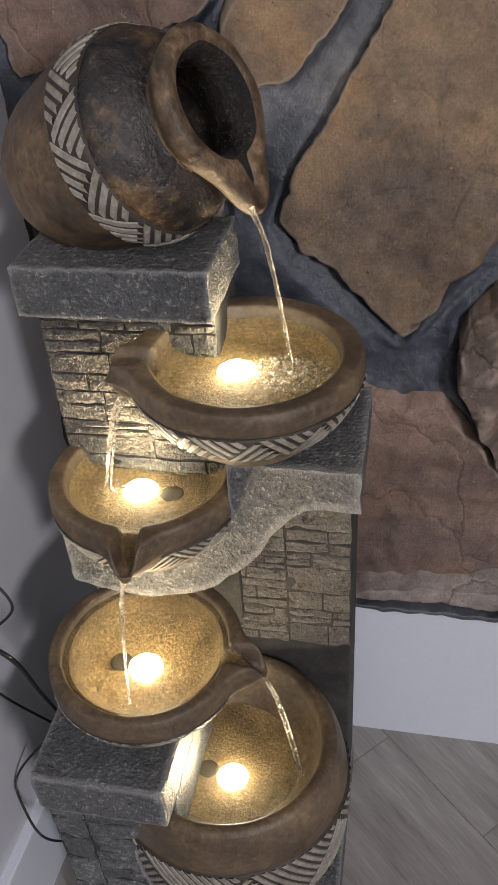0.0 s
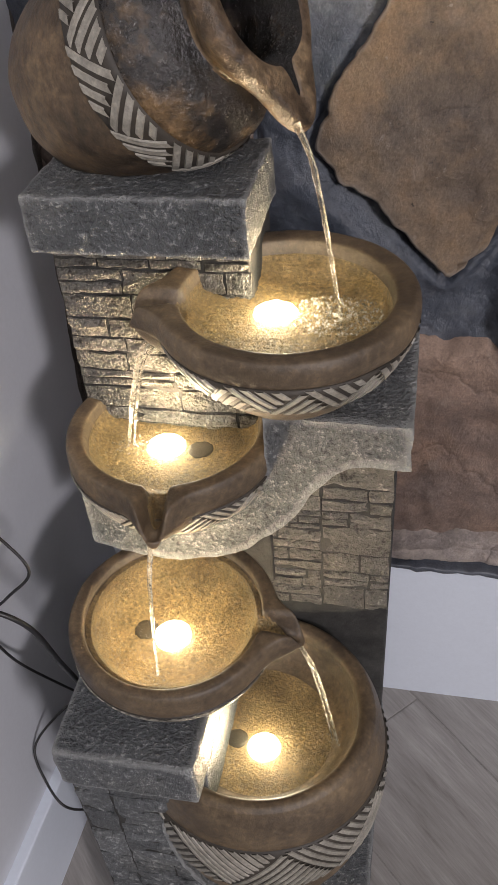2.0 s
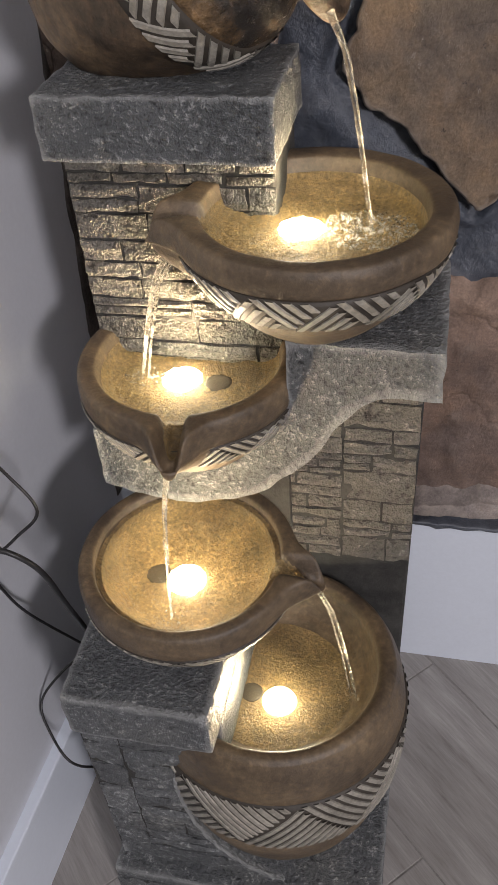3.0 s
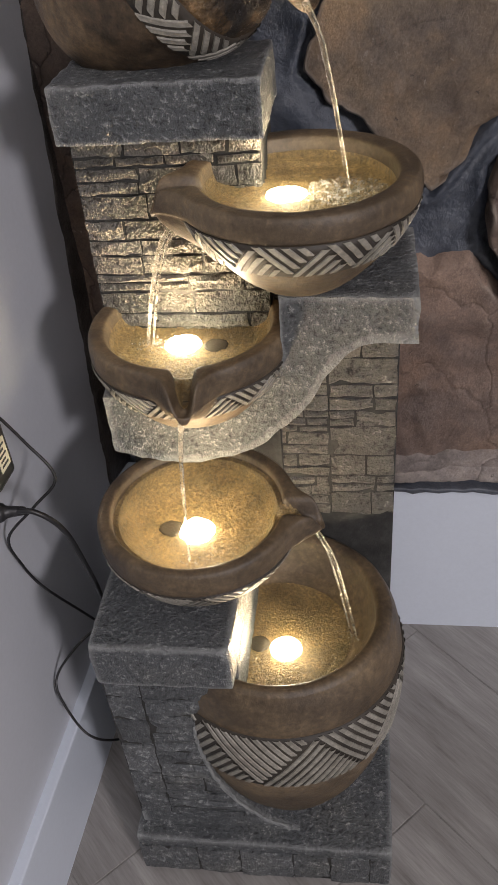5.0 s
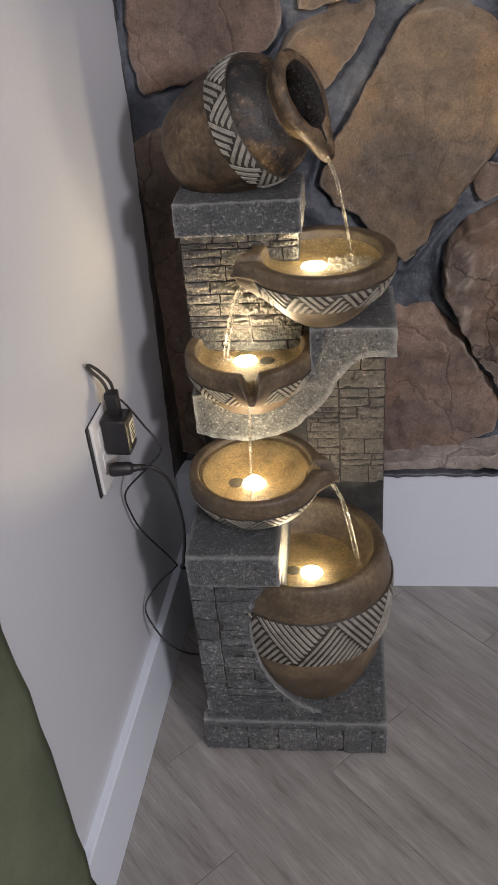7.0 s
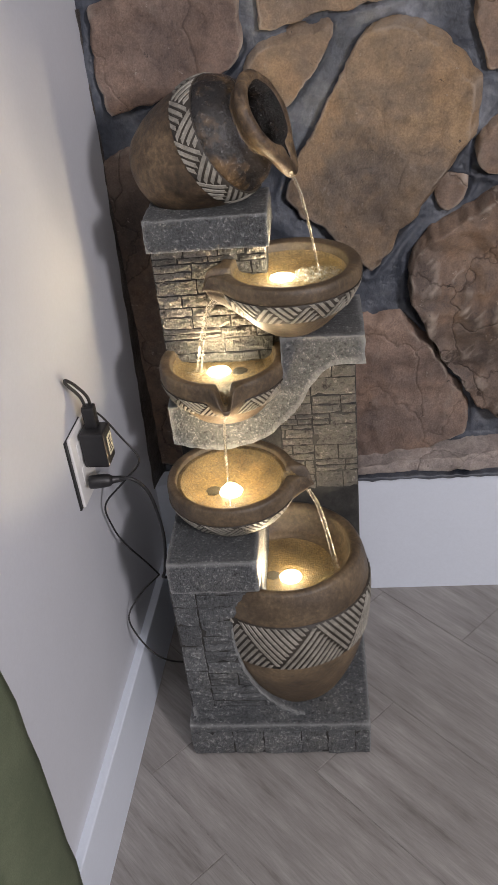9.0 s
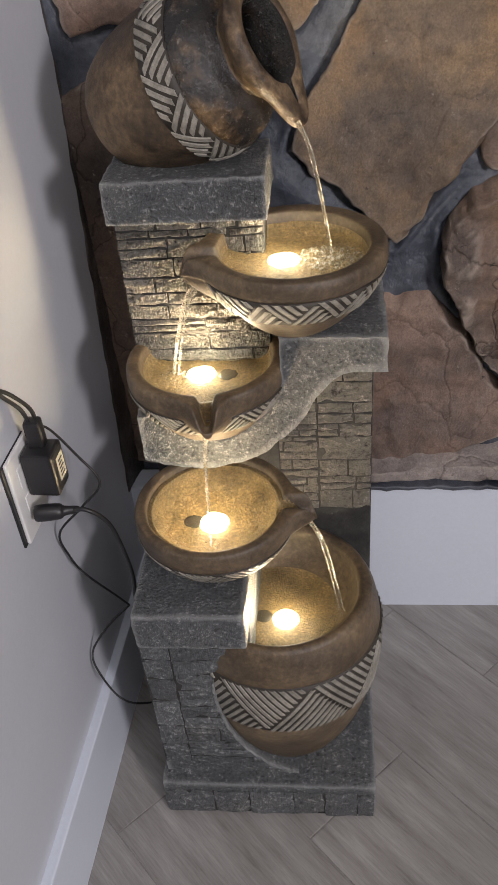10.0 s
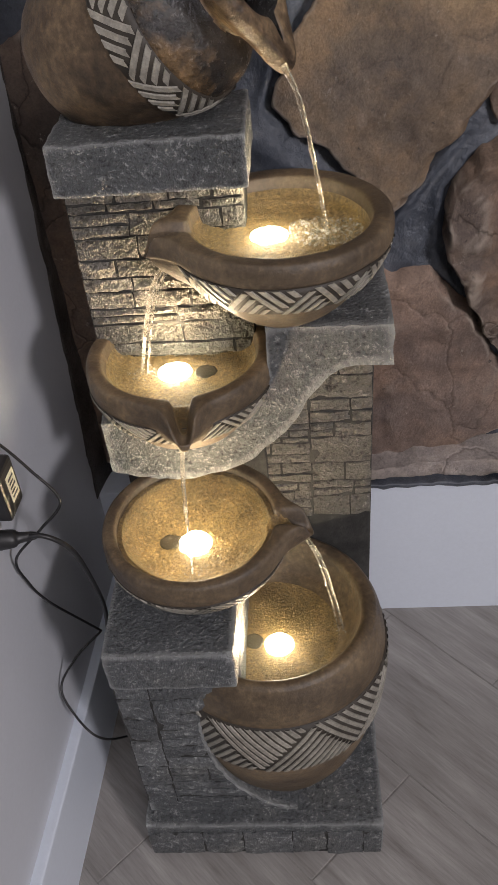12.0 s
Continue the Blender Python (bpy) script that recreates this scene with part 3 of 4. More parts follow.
structure("mortar_trim", bm, MORTAR, "ragged grey mortar smeared above the white panel", "trim", True)

# ---- fieldstones ----
def fieldstone(outline, y, proud, mat, label, seed, crag=1.0, under=(0.0, 0.014)):
    """A rounded stone from the corners of its outline in x and z: a worked rim round a gridded, broken face."""
    pts = [Vector((x, 0, z)) for x, z in outline]
    mid = sum(pts, Vector()) / len(pts)
    loop = []
    for p, q in zip(pts, pts[1:] + pts[:1]):
        n = max(3, int((q - p).length / 0.006))
        loop += [p.lerp(q, k / n) for k in range(n)]
    loop = [(loop[k - 1] + loop[k] * 2 + loop[(k + 1) % len(loop)]) / 4 for k in range(len(loop))]
    loop = [c + Vector((noise.noise(c * 32 + Vector((seed, 0, 0))), 0, noise.noise(c * 32 + Vector((0, seed, 9))))) * 0.0075 + Vector((noise.noise(c * 95), 0, noise.noise(c * 95 + Vector((5, 5, 5))))) * 0.0030 for c in loop]

    def relief(q):
        h = crag * (0.008 * noise.noise(q * 9 + Vector((seed, 1, 2))) + 0.004 * noise.noise(q * 32 + Vector((seed, 5, 2))) + 0.004 * abs(noise.noise(Vector((q.x * 34, seed, q.z * 12)))))
        if crag > 2:
            h += 0.010 * round(4 * noise.noise(Vector((q.x * 13 + seed, 3, q.z * 9)))) / 4 + 0.005 * round(4 * noise.noise(Vector((q.x * 9, 6, q.z * 24)))) / 4
        line = abs(noise.noise(Vector((q.x * 7 + 0.3 * noise.noise(q * 22), seed + 4, q.z * 5))))
        return h - 0.006 * max(0.0, 1 - line * 22) * min(1.0, crag - 0.7 if crag > 1 else 0.2)

    bm, rings, n = bmesh.new(), [], len(loop)
    size = max((c - mid).length for c in loop)
    for inset, d in ((0.0, -0.3), (0.0, 0.5), (0.002, 0.85), (0.005, 0.98), (0.010, 1.02)):
        ring = []
        for c in loop:
            q = mid + (c - mid) * (1 - inset / size)
            deep = 1.0 if d < 0 else 0.7 if d < 0.6 else 0.0
            ring.append(bm.verts.new((q.x + under[0] * deep, y - proud * d - (relief(q) if d > 0.6 else 0), q.z + under[1] * deep)))
        rings.append(ring)
    face = bmesh.new()
    face.faces.new([face.verts.new((v.co.x, 0, v.co.z)) for v in rings[-1]])
    step = 0.0075
    for axis in (0, 2):
        vals = [c[axis] for c in loop]
        for k in range(1, int((max(vals) - min(vals)) / step)):
            co, no = [0, 0, 0], [0, 0, 0]
            co[axis], no[axis] = min(vals) + step * k + 0.0007 * axis, 1
            bmesh.ops.bisect_plane(face, geom=face.verts[:] + face.edges[:] + face.faces[:], plane_co=co, plane_no=no)
    bmesh.ops.triangulate(face, faces=[f for f in face.faces if len(f.verts) > 4])
    keep = {}
    for v in face.verts:
        keep[v] = bm.verts.new((v.co.x, y - proud * 1.02 - relief(v.co), v.co.z))
    for f in face.faces:
        bm.faces.new([keep[v] for v in f.verts])
    face.free()
    for a, b in zip(rings, rings[1:]):
        for k in range(n):
            bm.faces.new((a[k], a[(k + 1) % n], b[(k + 1) % n], b[k]))
    bmesh.ops.remove_doubles(bm, verts=bm.verts, dist=0.0002)
    return part("fieldstone", bm, mat, wall_north, label, True)


for stone in STONES:
    fieldstone(*stone)

# ---- the fountain ----
fountain = thing("fountain", "tiered grey stone fountain with lit clay bowls and jug", "fountain")
plinth = part("plinth", box(0, 0.313, 0, 0.335, 0.002, 0.078, bevel=0.004, cuts=0.01, rough=0.0013, scale=70), STONE, fountain, "dark grey footing scored like blocks")
block = part("lower_block", box(0.006, 0.150, 0.110, 0.33, 0.076, 0.392, bevel=0.003), JOINT, fountain)
NICHE = [(0.068, 0.222), (0.076, 0.205), (0.084, 0.188), (0.096, 0.168), (0.114, 0.149), (0.146, 0.127), (0.190, 0.109), (0.250, 0.098), (0.300, 0.097), (0.350, 0.118), (0.391, 0.150)]
apron = part("apron", prism([(0.007, 0.391), (0.007, 0.068)] + [(x, z) for z, x in NICHE], 0.022, 0.066, 0.003), JOINT, fountain, "block face hollowed round the pot")
apron.data.materials.append(STONE)
for p in apron.data.polygons:
    if abs(p.normal.y) < 0.7 or p.center.z < 0.103:
        p.material_index = 1
part("niche_rim", tube([(x - 0.001, 0.0225, z) for z, x in NICHE[2:9]], 0.0026, 8, 8, 1.0, 0.5, 2), STONE, fountain, "worn pale rim of the hollow", True)
pillar = part("pillar", box(0.016, 0.186, 0.236, 0.325, 0.44, 0.864, bevel=0.003), JOINT, fountain)
side_pillar = part("side_pillar", box(0.10, 0.311, 0.246, 0.33, 0.076, 0.70, bevel=0.003), JOINT, fountain)
part("lower_slab", box(0.012, 0.151, 0.002, 0.25, 0.388, 0.448, bevel=0.005, cuts=0.008, rough=0.0013, scale=70), STONE, fountain, "rough grey ledge with pale worn edges")
part("cheek", box(0.115, 0.1515, 0.030, 0.22, 0.300, 0.392, bevel=0.003, cuts=0.009, rough=0.001), STONE, fountain, "rough ledge flank inside the pot")
top_slab = part("top_slab", box(0.019, 0.194, 0.196, 0.315, 0.857, 0.905, bevel=0.003, cuts=0.006, rough=0.0014, scale=75), STONE, fountain, "rough grey capstone with pale worn edges")
curve = [(p.x, p.y) for p in spline([(0.018, 0.550, 0), (0.06, 0.538, 0), (0.107, 0.536, 0), (0.164, 0.554, 0), (0.200, 0.585, 0), (0.222, 0.61, 0), (0.240, 0.642, 0), (0.262, 0.668, 0), (0.285, 0.678, 0), (0.323, 0.676, 0)], 5)]
ledge = part("curved_ledge", prism(curve + [(0.323, 0.723), (0.200, 0.727), (0.199, 0.662), (0.172, 0.634), (0.018, 0.617)], 0.175, 0.32, 0.004, 0.0019), STONE, fountain, "rough grey ledge swept in an s curve")


def puck(at, centre, radius, height):
    bm = lathe(smooth_profile([(0.0, 0.0), (radius, 0.0), (radius, height * 0.6), (radius * 0.72, height * 0.95), (0.0, height)], 3), 24)
    bm.transform(Matrix.Translation(Vector(centre) - Vector(at)))
    return bm


def rippled(radius, level, hit, height):
    """A round sheet of water with rings and chop spreading from where a stream strikes."""
    bm, rings = bmesh.new(), []
    for j in range(1, 37):
        r, ring = radius * j / 36, []
        for k in range(84):
            a = 2 * math.pi * k / 84
            x, y = r * math.cos(a), r * math.sin(a)
            d = math.hypot(x - hit[0], y - hit[1])
            near = math.exp(-((d / 0.034) ** 2))
            z = height * (near * (math.sin(d * 900) * 0.5 + 1.3 * noise.noise(Vector((x * 240, y * 240, 1)))) + 0.35 * noise.noise(Vector((x * 90, y * 90, 4))))
            ring.append(bm.verts.new((x, y, level + z * (1 if j < 35 else 0))))
        rings.append(ring)
    mid = bm.verts.new((0, 0, level))
    for k in range(84):
        bm.faces.new((mid, rings[0][k], rings[0][(k + 1) % 84]))
    for a, b in zip(rings, rings[1:]):
        for k in range(84):
            bm.faces.new((a[k], b[k], b[(k + 1) % 84], a[(k + 1) % 84]))
    return bm


def bowl(at, profile, spout, name, label, band, water, led, grommet, hit, chop):
    ob = part(name, lathe(profile, 128, spout, 0.0005), CLAY, fountain, label, True)
    ob.data.materials.append(CLAY_IN)
    ob.location = at
    for p in ob.data.polygons:
        if p.material_index == 1 and p.center.z > water[1] + 0.005:
            p.material_index = 0
    z0, z1, triangles, stripes, turn = band
    part("band", band_ring(profile, z0, z1, 0.0022, 128), GROOVE, ob, "dark grooved band", True)
    part("band_pattern", hatch(profile, z0, z1, triangles, stripes, 0.0036, turn), CREAM, ob, "cream slanting strokes on the band")
    w = part("water", rippled(water[0], water[1], (hit[0] - at[0], hit[1] - at[1]), chop), WATER, ob, "clear shallow water", True)
    if w.data.polygons[0].normal.z < 0:
        w.data.flip_normals()
    w.visible_shadow = False
    part("led_light", puck(at, led, 0.0165, 0.004), LED_GLOW, ob, "glowing warm led under water", True).visible_shadow = False
    if grommet:
        part("grommet", puck(at, grommet, 0.011, 0.0015), RUBBER, ob, "dark rubber pump grommet", True)
    return ob


bowl_a = bowl((0.219, 0.206, 0.716), smooth_profile([(0.0, 0.010), (0.030, 0.011), (0.049, 0.022), (0.070, 0.042), (0.086, 0.062), (0.0965, 0.081), (0.1000, 0.0905), (0.1022, 0.0925), (0.1032, 0.098), (0.1030, 0.106), (0.1010, 0.1115), (0.0975, 0.1132), (0.091, 0.1130), (0.0855, 0.1115), (0.0835, 0.1085), (0.0815, 0.100), (0.076, 0.089), (0.060, 0.080), (0.0, 0.078)]),
              (190, 11, 0.024, 0.035, 0.085, 0.021, 0.46, 0.8), "bowl", "brown clay bowl spilling over a side spout", (0.058, 0.0905, 11, 5, 0.1), (0.081, 0.0945), LED[0], None, (0.250, 0.200), 0.0011)
bowl_b = bowl((0.108, 0.208, 0.592), smooth_profile([(0.0, 0.0), (0.048, 0.002), (0.069, 0.020), (0.085, 0.042), (0.0925, 0.058), (0.0950, 0.066), (0.0968, 0.068), (0.0980, 0.075), (0.0978, 0.086), (0.0958, 0.0922), (0.0925, 0.0938), (0.087, 0.0936), (0.0825, 0.0922), (0.0805, 0.089), (0.0780, 0.082), (0.072, 0.073), (0.066, 0.067), (0.054, 0.064), (0.0, 0.061)]),
              (276, 10.5, 0.028, 0.026, 0.072, 0.028, 0.46, 0.85), "bowl", "small brown clay bowl spilling over its front spout", (0.038, 0.067, 11, 6, 0.3), (0.0785, 0.0765), LED[1], (0.133, 0.203, 0.6545), (0.071, 0.193), 0.0007)
bowl_c = bowl((0.112, 0.118, 0.446), smooth_profile([(0.0, 0.0), (0.046, 0.001), (0.068, 0.014), (0.086, 0.036), (0.0940, 0.050), (0.0968, 0.0565), (0.0988, 0.0585), (0.0998, 0.066), (0.0998, 0.077), (0.0980, 0.0832), (0.0945, 0.0850), (0.0895, 0.0847), (0.0862, 0.0830), (0.0850, 0.0795), (0.0842, 0.0765), (0.0800, 0.0752), (0.0788, 0.0735), (0.0750, 0.062), (0.064, 0.050), (0.046, 0.0435), (0.0, 0.042)]),
              (359, 11, 0.026, 0.022, 0.066, 0.023, 0.44, 0.8), "bowl", "brown clay bowl spilling towards the lowest pot", (0.027, 0.057, 11, 6, 0.0), (0.079, 0.0712), LED[2], (0.082, 0.116, 0.4888), (0.114, 0.055), 0.0006)
bowl_d = bowl((0.183, 0.130, 0.078), smooth_profile([(0.0, 0.0), (0.076, 0.002), (0.096, 0.024), (0.117, 0.075), (0.130, 0.130), (0.1365, 0.190), (0.137, 0.235), (0.132, 0.272), (0.126, 0.289), (0.1235, 0.2935), (0.119, 0.2962), (0.113, 0.2958), (0.1085, 0.2925), (0.1068, 0.287), (0.1055, 0.276), (0.099, 0.258), (0.088, 0.248), (0.072, 0.241), (0.0, 0.237)], 4),
              None, "pot", "tall brown clay pot catching the last fall", (0.142, 0.240, 7, 11, 0.10), (0.096, 0.252), LED[3], (0.160, 0.116, 0.3162), (0.262, 0.120), 0.0007)

bowl_d.location.y, bowl_d.scale.y = 0.126, 0.95
for p in bowl_d.data.polygons:
    if math.hypot(p.center.x, p.center.y) > 0.080:
        p.material_index = 0

# jug lying tipped on the capstone
AXIS = Vector((0.855, -0.31, 0.415)).normalized()
jug_profile = smooth_profile([(0.0, -0.130), (0.040, -0.127), (0.064, -0.105), (0.078, -0.062), (0.083, -0.015), (0.084, 0.005), (0.078, 0.030), (0.065, 0.048), (0.049, 0.056), (0.046, 0.060), (0.051, 0.066), (0.0575, 0.073), (0.0585, 0.080), (0.055, 0.0856), (0.048, 0.0866), (0.041, 0.0832), (0.0365, 0.075), (0.036, 0.066), (0.043, 0.045), (0.055, 0.0), (0.0, -0.05)], 5)
JUG_POSE = Matrix.Translation((0.131, 0.265, 0.990)) @ AXIS.to_track_quat("Z", "Y").to_matrix().to_4x4()
down = JUG_POSE.inverted().to_3x3() @ Vector((0.036, -0.012, -0.076))
SPOUT_AT = math.degrees(math.atan2(down.y, down.x))
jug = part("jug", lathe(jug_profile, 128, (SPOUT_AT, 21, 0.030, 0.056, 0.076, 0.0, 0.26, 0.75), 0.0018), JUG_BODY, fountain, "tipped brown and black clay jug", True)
jug.data.materials.append(JUG_INSIDE)
jug.data.materials.append(JUG_DARK)
jug.data.materials.append(JUG_RIM)
for p in jug.data.polygons:
    if p.material_index == 0 and 0.016 < p.center.z < 0.060 and math.hypot(p.center.x, p.center.y) > 0.047:
        p.material_index = 2
    elif p.material_index == 0 and p.center.z > 0.055:
        p.material_index = 3
jug.matrix_basis = JUG_POSE
part("band", band_ring(jug_profile, -0.014, 0.020, 0.0015), GROOVE, jug, "dark grooved band", True)
part("band_pattern", hatch(jug_profile, -0.014, 0.020, 9, 5, 0.0028, 0.0, 0.82), CREAM, jug, "cream slanting strokes on the band")

# falling water
def fall(a, b, r0, r1, seed, flat=0.5):
    a, b = Vector(a), Vector(b)
    pts = [a]
    for k in range(1, 7):
        t = k / 6
        pts.append(Vector((a.x + (b.x - a.x) * t ** 0.62, a.y + (b.y - a.y) * t ** 0.62, a.z + (b.z - a.z) * t)))
    ob = part("water_stream", tube(pts, (r0 * 0.8, r1 * 0.8), 8, 10, flat, 0.45, seed), STREAM, fountain, "thin clear falling stream", True)
    ob.visible_shadow = False
    return ob


fall((0.229, 0.216, 0.952), (0.262, 0.196, 0.808), 0.0034, 0.0018, 3)
fall((0.109, 0.190, 0.790), (0.069, 0.194, 0.668), 0.0034, 0.0018, 5)
fall((0.112, 0.188, 0.786), (0.075, 0.190, 0.669), 0.0020, 0.0012, 6)
fall((0.118, 0.086, 0.655), (0.114, 0.053, 0.516), 0.0034, 0.0014, 8)
fall((0.230, 0.130, 0.483), (0.269, 0.119, 0.329), 0.0030, 0.0018, 12)
fall((0.226, 0.132, 0.482), (0.263, 0.123, 0.329), 0.0018, 0.0010, 13)


def splash(parent, centre, spread, count, seed, size=0.0016):
    """Bubbles and droplets on the water where a stream lands."""
    rnd, bm = random.Random(seed), bmesh.new()
    for _ in range(count):
        a, r = rnd.uniform(0, 6.28), spread * rnd.random() ** 0.7
        at = Vector(centre) + Vector((r * math.cos(a), r * math.sin(a) * 0.8, rnd.uniform(-0.0004, 0.0012)))
        bmesh.ops.create_icosphere(bm, subdivisions=1, radius=size * rnd.uniform(0.4, 1.3), matrix=Matrix.Translation(at))
    bm.transform(Matrix.Translation(-parent.location))
    ob = part("splash", bm, STREAM, parent, "small bubbles round the falling stream", True)
    ob.visible_shadow = False
    return tagged(ob, kind="stuff")


# Bowl A's wide cluster is foam and also stands in for glints on ripples.
splash(bowl_a, (0.258, 0.200, 0.8106), 0.037, 900, 1, 0.0009)
splash(bowl_b, (0.072, 0.192, 0.6686), 0.018, 70, 2, 0.0010)
splash(bowl_c, (0.114, 0.055, 0.5172), 0.010, 24, 3, 0.0009)
splash(bowl_d, (0.262, 0.120, 0.3302), 0.012, 30, 4, 0.0009)

# ---- adapter, outlet, cord ----
outlet = thing("outlet", "white wall outlet plate above the cord", "outlet")
# Black backing drawn for the line of shadow along the plate's edge.
bm = box(-0.001, 0.003, 0.039, 0.112, 0.528, 0.648, bevel=0.001)
bm.transform(LEAN_WALL)
part("shadow_gap", bm, BLACK, outlet, "black backing standing in for the shadow gap behind the plate")
bm = box(0.003, 0.008, 0.044, 0.114, 0.53, 0.65, bevel=0.002)
bm.transform(LEAN_WALL)
part("plate", bm, PLATE, outlet)
for z in (0.560, 0.602):
    bm = box(0.0078, 0.0093, 0.062, 0.096, z, z + 0.028, bevel=0.0007)
    bm.transform(LEAN_WALL)
    part("socket", bm, PLATE, outlet)
adapter = thing("power_adapter", "black plug-in power adapter with thin looping black cord", "adapter")
bm = box(0.010, 0.048, 0.070, 0.108, 0.584, 0.642, bevel=0.004)
bm.transform(LEAN_WALL)
part("body", bm, BLACK, adapter)
bm = box(0.0475, 0.0486, 0.083, 0.102, 0.598, 0.630)
bm.transform(LEAN_WALL)
sticker = part("sticker", bm, STICKER, adapter, "pale sticker")
for k in range(5):
    bm = box(0.0486, 0.0488, 0.086, 0.099 - 0.003 * (k % 2), 0.602 + 0.0052 * k, 0.6045 + 0.0052 * k)
    bm.transform(LEAN_WALL)
    part("print_bar", bm, BLACK, sticker)

# ---- curtain ----
bm = bmesh.new()
cols = []
for k in range(60):
    y = -0.300 - 1.2 * k / 59
    x = -0.110 + 0.054 * y + 0.018 + 0.009 * math.sin(k * 0.55)
    cols.append([bm.verts.new((x + 0.006 * noise.noise(Vector((y * 8, z * 3, 0))), y + 0.014 * noise.noise(Vector((z * 9, 1, y * 3))) + 0.004 * noise.noise(Vector((z * 30, 4, y))), z)) for z in [0.02 + 2.2 * j / 40 for j in range(41)]])
for a, b in zip(cols, cols[1:]):
    for j in range(40):
        bm.faces.new((a[j], a[j + 1], b[j + 1], b[j]))
bmesh.ops.solidify(bm, geom=bm.faces[:], thickness=0.003)
curtain = tagged(part("curtain", bm, GREEN, None, "", True), "olive green cloth hanging along the white wall", "curtain")

# ---- cord ----
def cord(points, radius, name="cord"):
    return part(name, tube(points, radius, 8, 8), BLACK, adapter, "", True)


cord([(-0.085, 0.100, 0.652), (-0.075, 0.118, 0.648), (-0.050, 0.125, 0.600), (-0.028, 0.121, 0.559), (-0.055, 0.112, 0.527), (-0.092, 0.108, 0.485), (-0.092, 0.116, 0.435), (-0.081, 0.125, 0.390), (-0.055, 0.145, 0.325), (-0.044, 0.160, 0.286)], 0.0016)
cord([(-0.056, 0.066, 0.563), (-0.030, 0.065, 0.565), (-0.010, 0.072, 0.535), (-0.004, 0.085, 0.470), (-0.010, 0.110, 0.400), (-0.028, 0.145, 0.310), (-0.036, 0.160, 0.280), (-0.010, 0.200, 0.250), (0.010, 0.240, 0.240)], 0.0027)
cord([(-0.044, 0.160, 0.286), (-0.075, 0.135, 0.267), (-0.098, 0.110, 0.237), (-0.083, 0.086, 0.214), (-0.052, 0.066, 0.188), (-0.030, 0.100, 0.130), (-0.006, 0.180, 0.040), (-0.004, 0.230, 0.004)], 0.0016)
cord([(-0.078, 0.100, 0.655), (-0.078, 0.099, 0.686), (-0.088, 0.086, 0.715), (-0.096, 0.076, 0.729), (-0.096, 0.076, 0.722), (-0.085, 0.090, 0.692), (-0.082, 0.096, 0.655)], 0.0025)
bm = lathe(smooth_profile([(0.0, 0.0), (0.009, 0.001), (0.0105, 0.012), (0.0095, 0.030), (0.006, 0.036), (0.004, 0.052), (0.0, 0.053)], 3), 20)
bm.transform(Matrix.Translation((-0.092, 0.058, 0.566)) @ Vector((0.97, 0.20, -0.05)).to_track_quat("Z", "Y").to_matrix().to_4x4())
part("barrel_plug", bm, BLACK, adapter, "", True)
bm = box(-0.089, -0.070, 0.086, 0.104, 0.640, 0.676, bevel=0.004)
part("plug", bm, BLACK, adapter)

# ---- cast bricks on the fountain's faces ----
def brick_mesh(w, h, seed, mat, slant=0.0):
    bm, n, m = bmesh.new(), 6, 3
    grid = []
    for j in range(m + 1):
        for i in range(n + 1):
            x, z = w * i / n, h * j / m
            x *= 1 + slant * (j / m) / w
            edge = i in (0, n) or j in (0, m)
            jig = Vector((noise.noise(Vector((x * 70, z * 70, seed))), 0, noise.noise(Vector((x * 70, z * 70, seed + 9))))) * 0.0022
            y = -0.0024 + 0.0030 * noise.noise(Vector((x * 34, z * 210, seed + 3))) + 0.0016 * noise.noise(Vector((x * 120, z * 160, seed + 6))) + (0.0012 if edge else 0)
            grid.append(bm.verts.new(Vector((x, y, z)) + jig))
    for j in range(m):
        for i in range(n):
            a = j * (n + 1) + i
            bm.faces.new((grid[a], grid[a + 1], grid[a + n + 2], grid[a + n + 1]))
    rim = [e for e in bm.edges if e.is_boundary]
    out = bmesh.ops.extrude_edge_only(bm, edges=rim)
    for v in out["geom"]:
        if isinstance(v, bmesh.types.BMVert):
            v.co.y = 0.004
    return finish(bm, "brick", mat, False)


def coursed(parent, x0, x1, z0, z1, y, heights, widths, seed, gap=0.0022, edge=None, split_chance=0.35, mat=BRICK):
    """Courses of uneven cast bricks on an upright face at y; edge: the right-hand border by height, where it is not straight."""
    rnd = random.Random(seed)
    z = z0
    while z < z1 - 0.006:
        h = min(rnd.uniform(*heights), z1 - z)
        if z1 - z - h < 0.006:
            h = z1 - z
        if edge:
            zs, xs = [e[0] for e in edge], [e[1] for e in edge]
            x1, x2 = float(np.interp(z, zs, xs)) - 0.001, float(np.interp(z + h, zs, xs)) - 0.001
        x = x0
        while x < x1 - 0.004:
            w = min(rnd.uniform(*widths), x1 - x)
            if x1 - x - w < 0.014:
                w = x1 - x
            last = edge and x + w >= x1 - 0.0001
            split = not last and h > 0.017 and rnd.random() < split_chance
            for k in range(2 if split else 1):
                hh = h / 2 if split else h
                ob = new("brick", brick_mesh(w - gap, hh - gap, rnd.random() * 50, mat, x2 - x1 if last else 0.0))
                ob.location = (x + gap / 2, y, z + gap / 2 + k * hh)
                ob.parent = parent
            x += w
        z += h


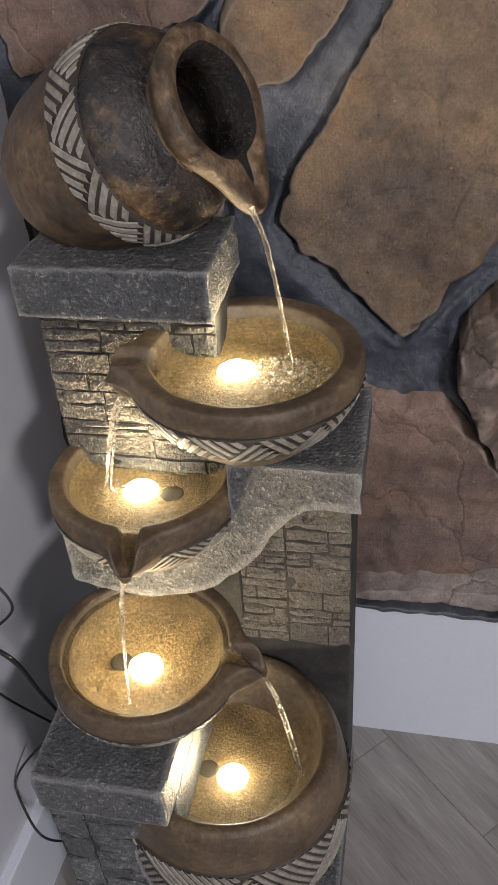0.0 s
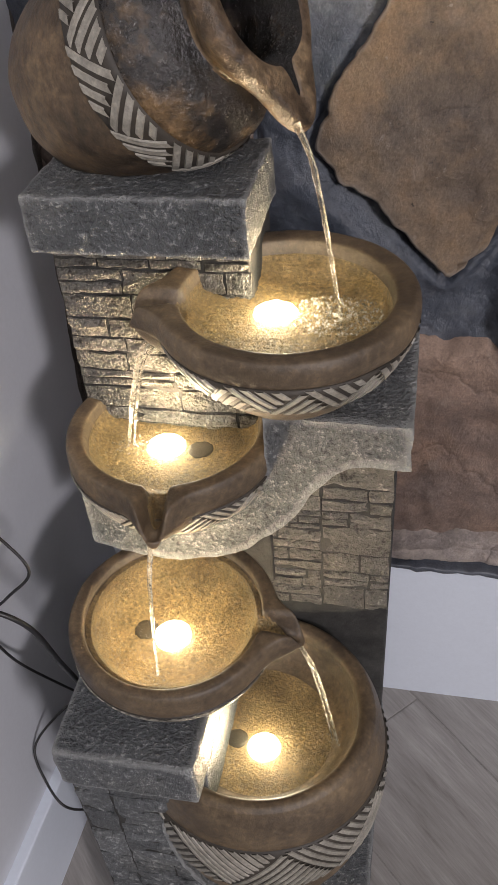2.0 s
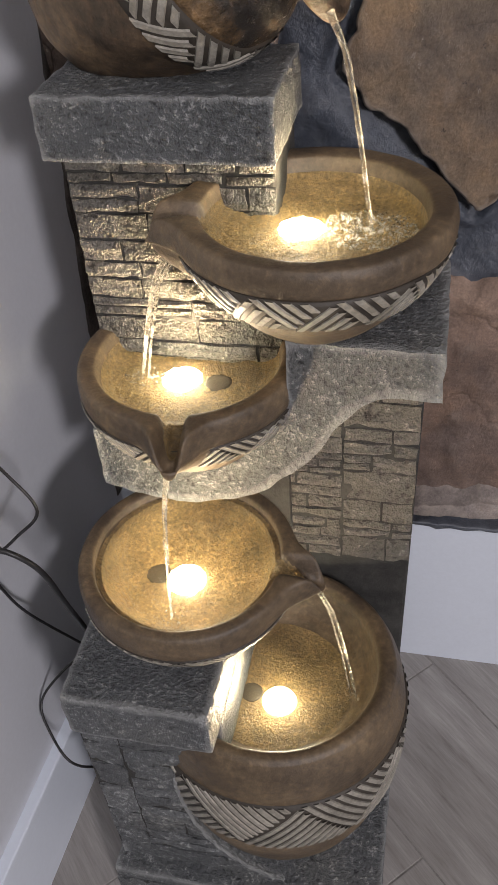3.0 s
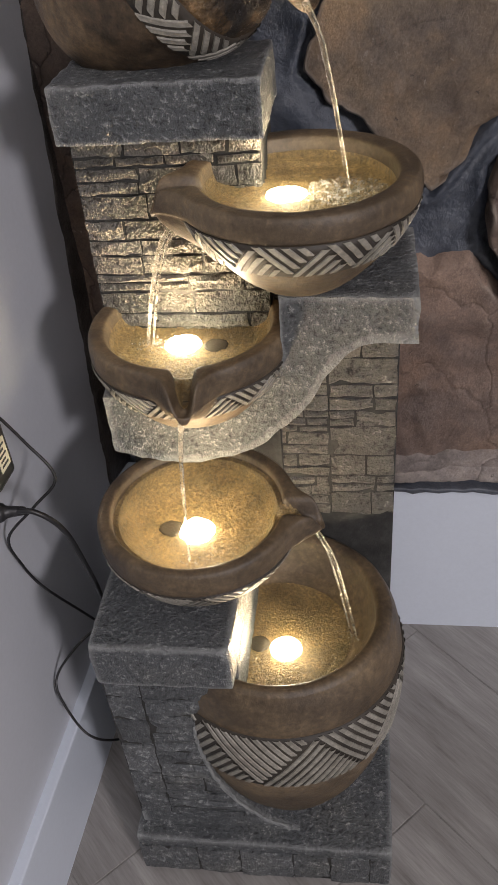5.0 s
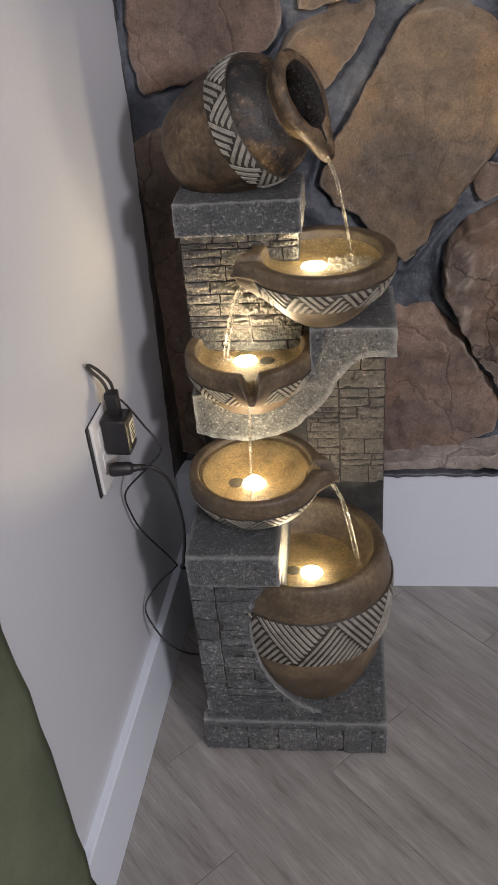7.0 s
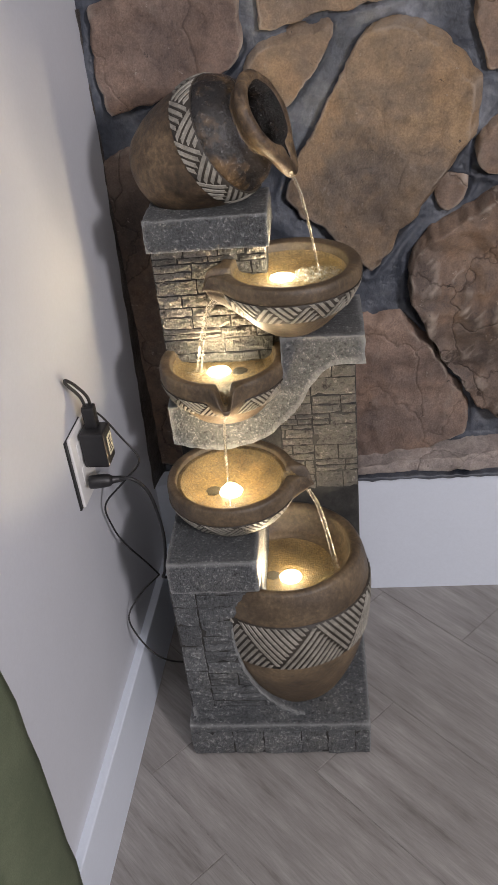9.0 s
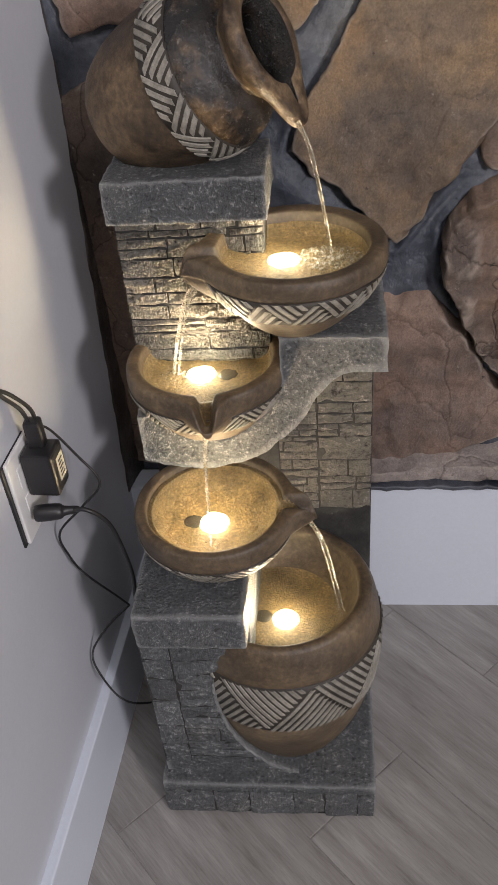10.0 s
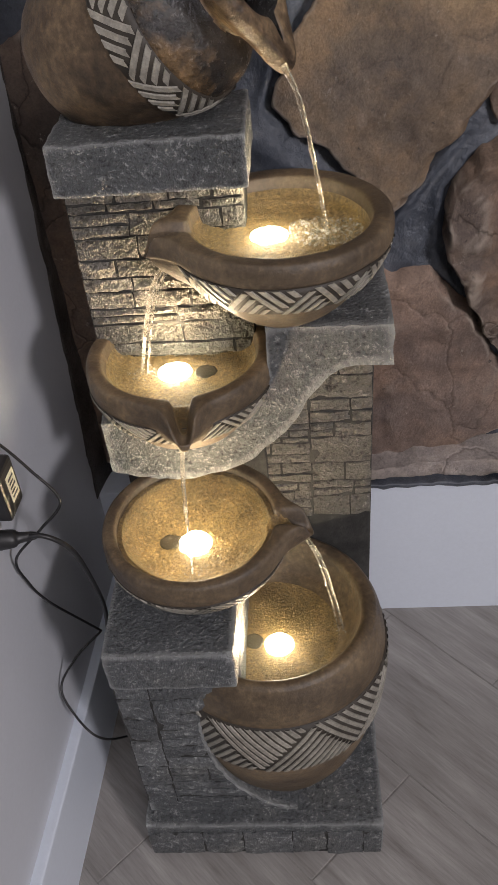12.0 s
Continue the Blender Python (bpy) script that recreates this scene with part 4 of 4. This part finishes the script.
coursed(pillar, 0.016, 0.186, 0.834, 0.862, 0.236, (0.026, 0.027), (0.035, 0.060), 3)
coursed(pillar, 0.016, 0.186, 0.60, 0.834, 0.236, (0.015, 0.026), (0.034, 0.105), 4, 0.0027, split_chance=0.12)
coursed(side_pillar, 0.150, 0.238, 0.40, 0.70, 0.246, (0.009, 0.020), (0.030, 0.088), 9, 0.0026, None, 0.0)
coursed(side_pillar, 0.238, 0.311, 0.40, 0.70, 0.246, (0.020, 0.046), (0.028, 0.073), 10, 0.0028, None, 0.5)
coursed(apron, 0.007, 0.046, 0.102, 0.390, 0.022, (0.040, 0.066), (0.039, 0.040), 13, 0.0024, None, 0.0, SHADED_BRICK)
coursed(apron, 0.046, 0.150, 0.102, 0.390, 0.022, (0.014, 0.034), (0.040, 0.110), 14, 0.0022, NICHE, 0.3, SHADED_BRICK)
part("joint_backing", box(0.003, 0.310, -0.0018, 0.004, 0.008, 0.062), JOINT, plinth)
coursed(plinth, 0.002, 0.311, 0.006, 0.064, -0.0016, (0.057, 0.058), (0.045, 0.085), 21, 0.0020, None, 0.0, SHADED_BRICK)

# ---- floor planks ----
def planks():
    width, long, gap = 0.2055, 0.914, 0.0022
    a, b = box(0, long - gap, gap / 2, width - gap / 2, -0.010, 0.0, bevel=0.0008), None
    me = finish(a, "plank", PLANK, False)
    turn = Matrix.Rotation(-math.pi / 4, 4, "Z")
    for row in range(-14, 13):
        c = -0.0785 + row * width
        start = (-0.022 if row % 2 == 0 else 0.180) - 6 * long
        for k in range(14):
            d = start + k * long
            mid = turn @ Vector((d + long / 2, 0, 0)) + Vector((c, c, 0)) / math.sqrt(2)
            if not (-0.7 < mid.x < 3.5 and -3.8 < mid.y < 1.2):
                continue
            place = Matrix.Translation(Vector((c, c, 0)) / math.sqrt(2)) @ turn @ Matrix.Translation((d, 0, 0))
            corners = [place @ Vector((u, v, 0)) for u in (0, long) for v in (0, width)]
            mesh = me
            if min(p.x for p in corners) < -0.30 or max(p.x for p in corners) > 3.1 or min(p.y for p in corners) < -3.3 or max(p.y for p in corners) > 0.6:
                # a plank cut at the wall
                bm = bmesh.new()
                bm.from_mesh(me)
                back = place.inverted()
                for co, no in (((-0.30, 0, 0), (-1, 0, 0)), ((3.1, 0, 0), (1, 0, 0)), ((0, -3.3, 0), (0, -1, 0)), ((0, 0.6, 0), (0, 1, 0))):
                    bmesh.ops.bisect_plane(bm, geom=bm.verts[:] + bm.edges[:] + bm.faces[:], plane_co=back @ Vector(co), plane_no=back.to_3x3() @ Vector(no), clear_outer=True)
                if not bm.faces:
                    bm.free()
                    continue
                mesh = finish(bm, "plank", PLANK, False)
            ob = new("plank", mesh)
            ob.matrix_basis = place
            ob.parent = floor


planks()
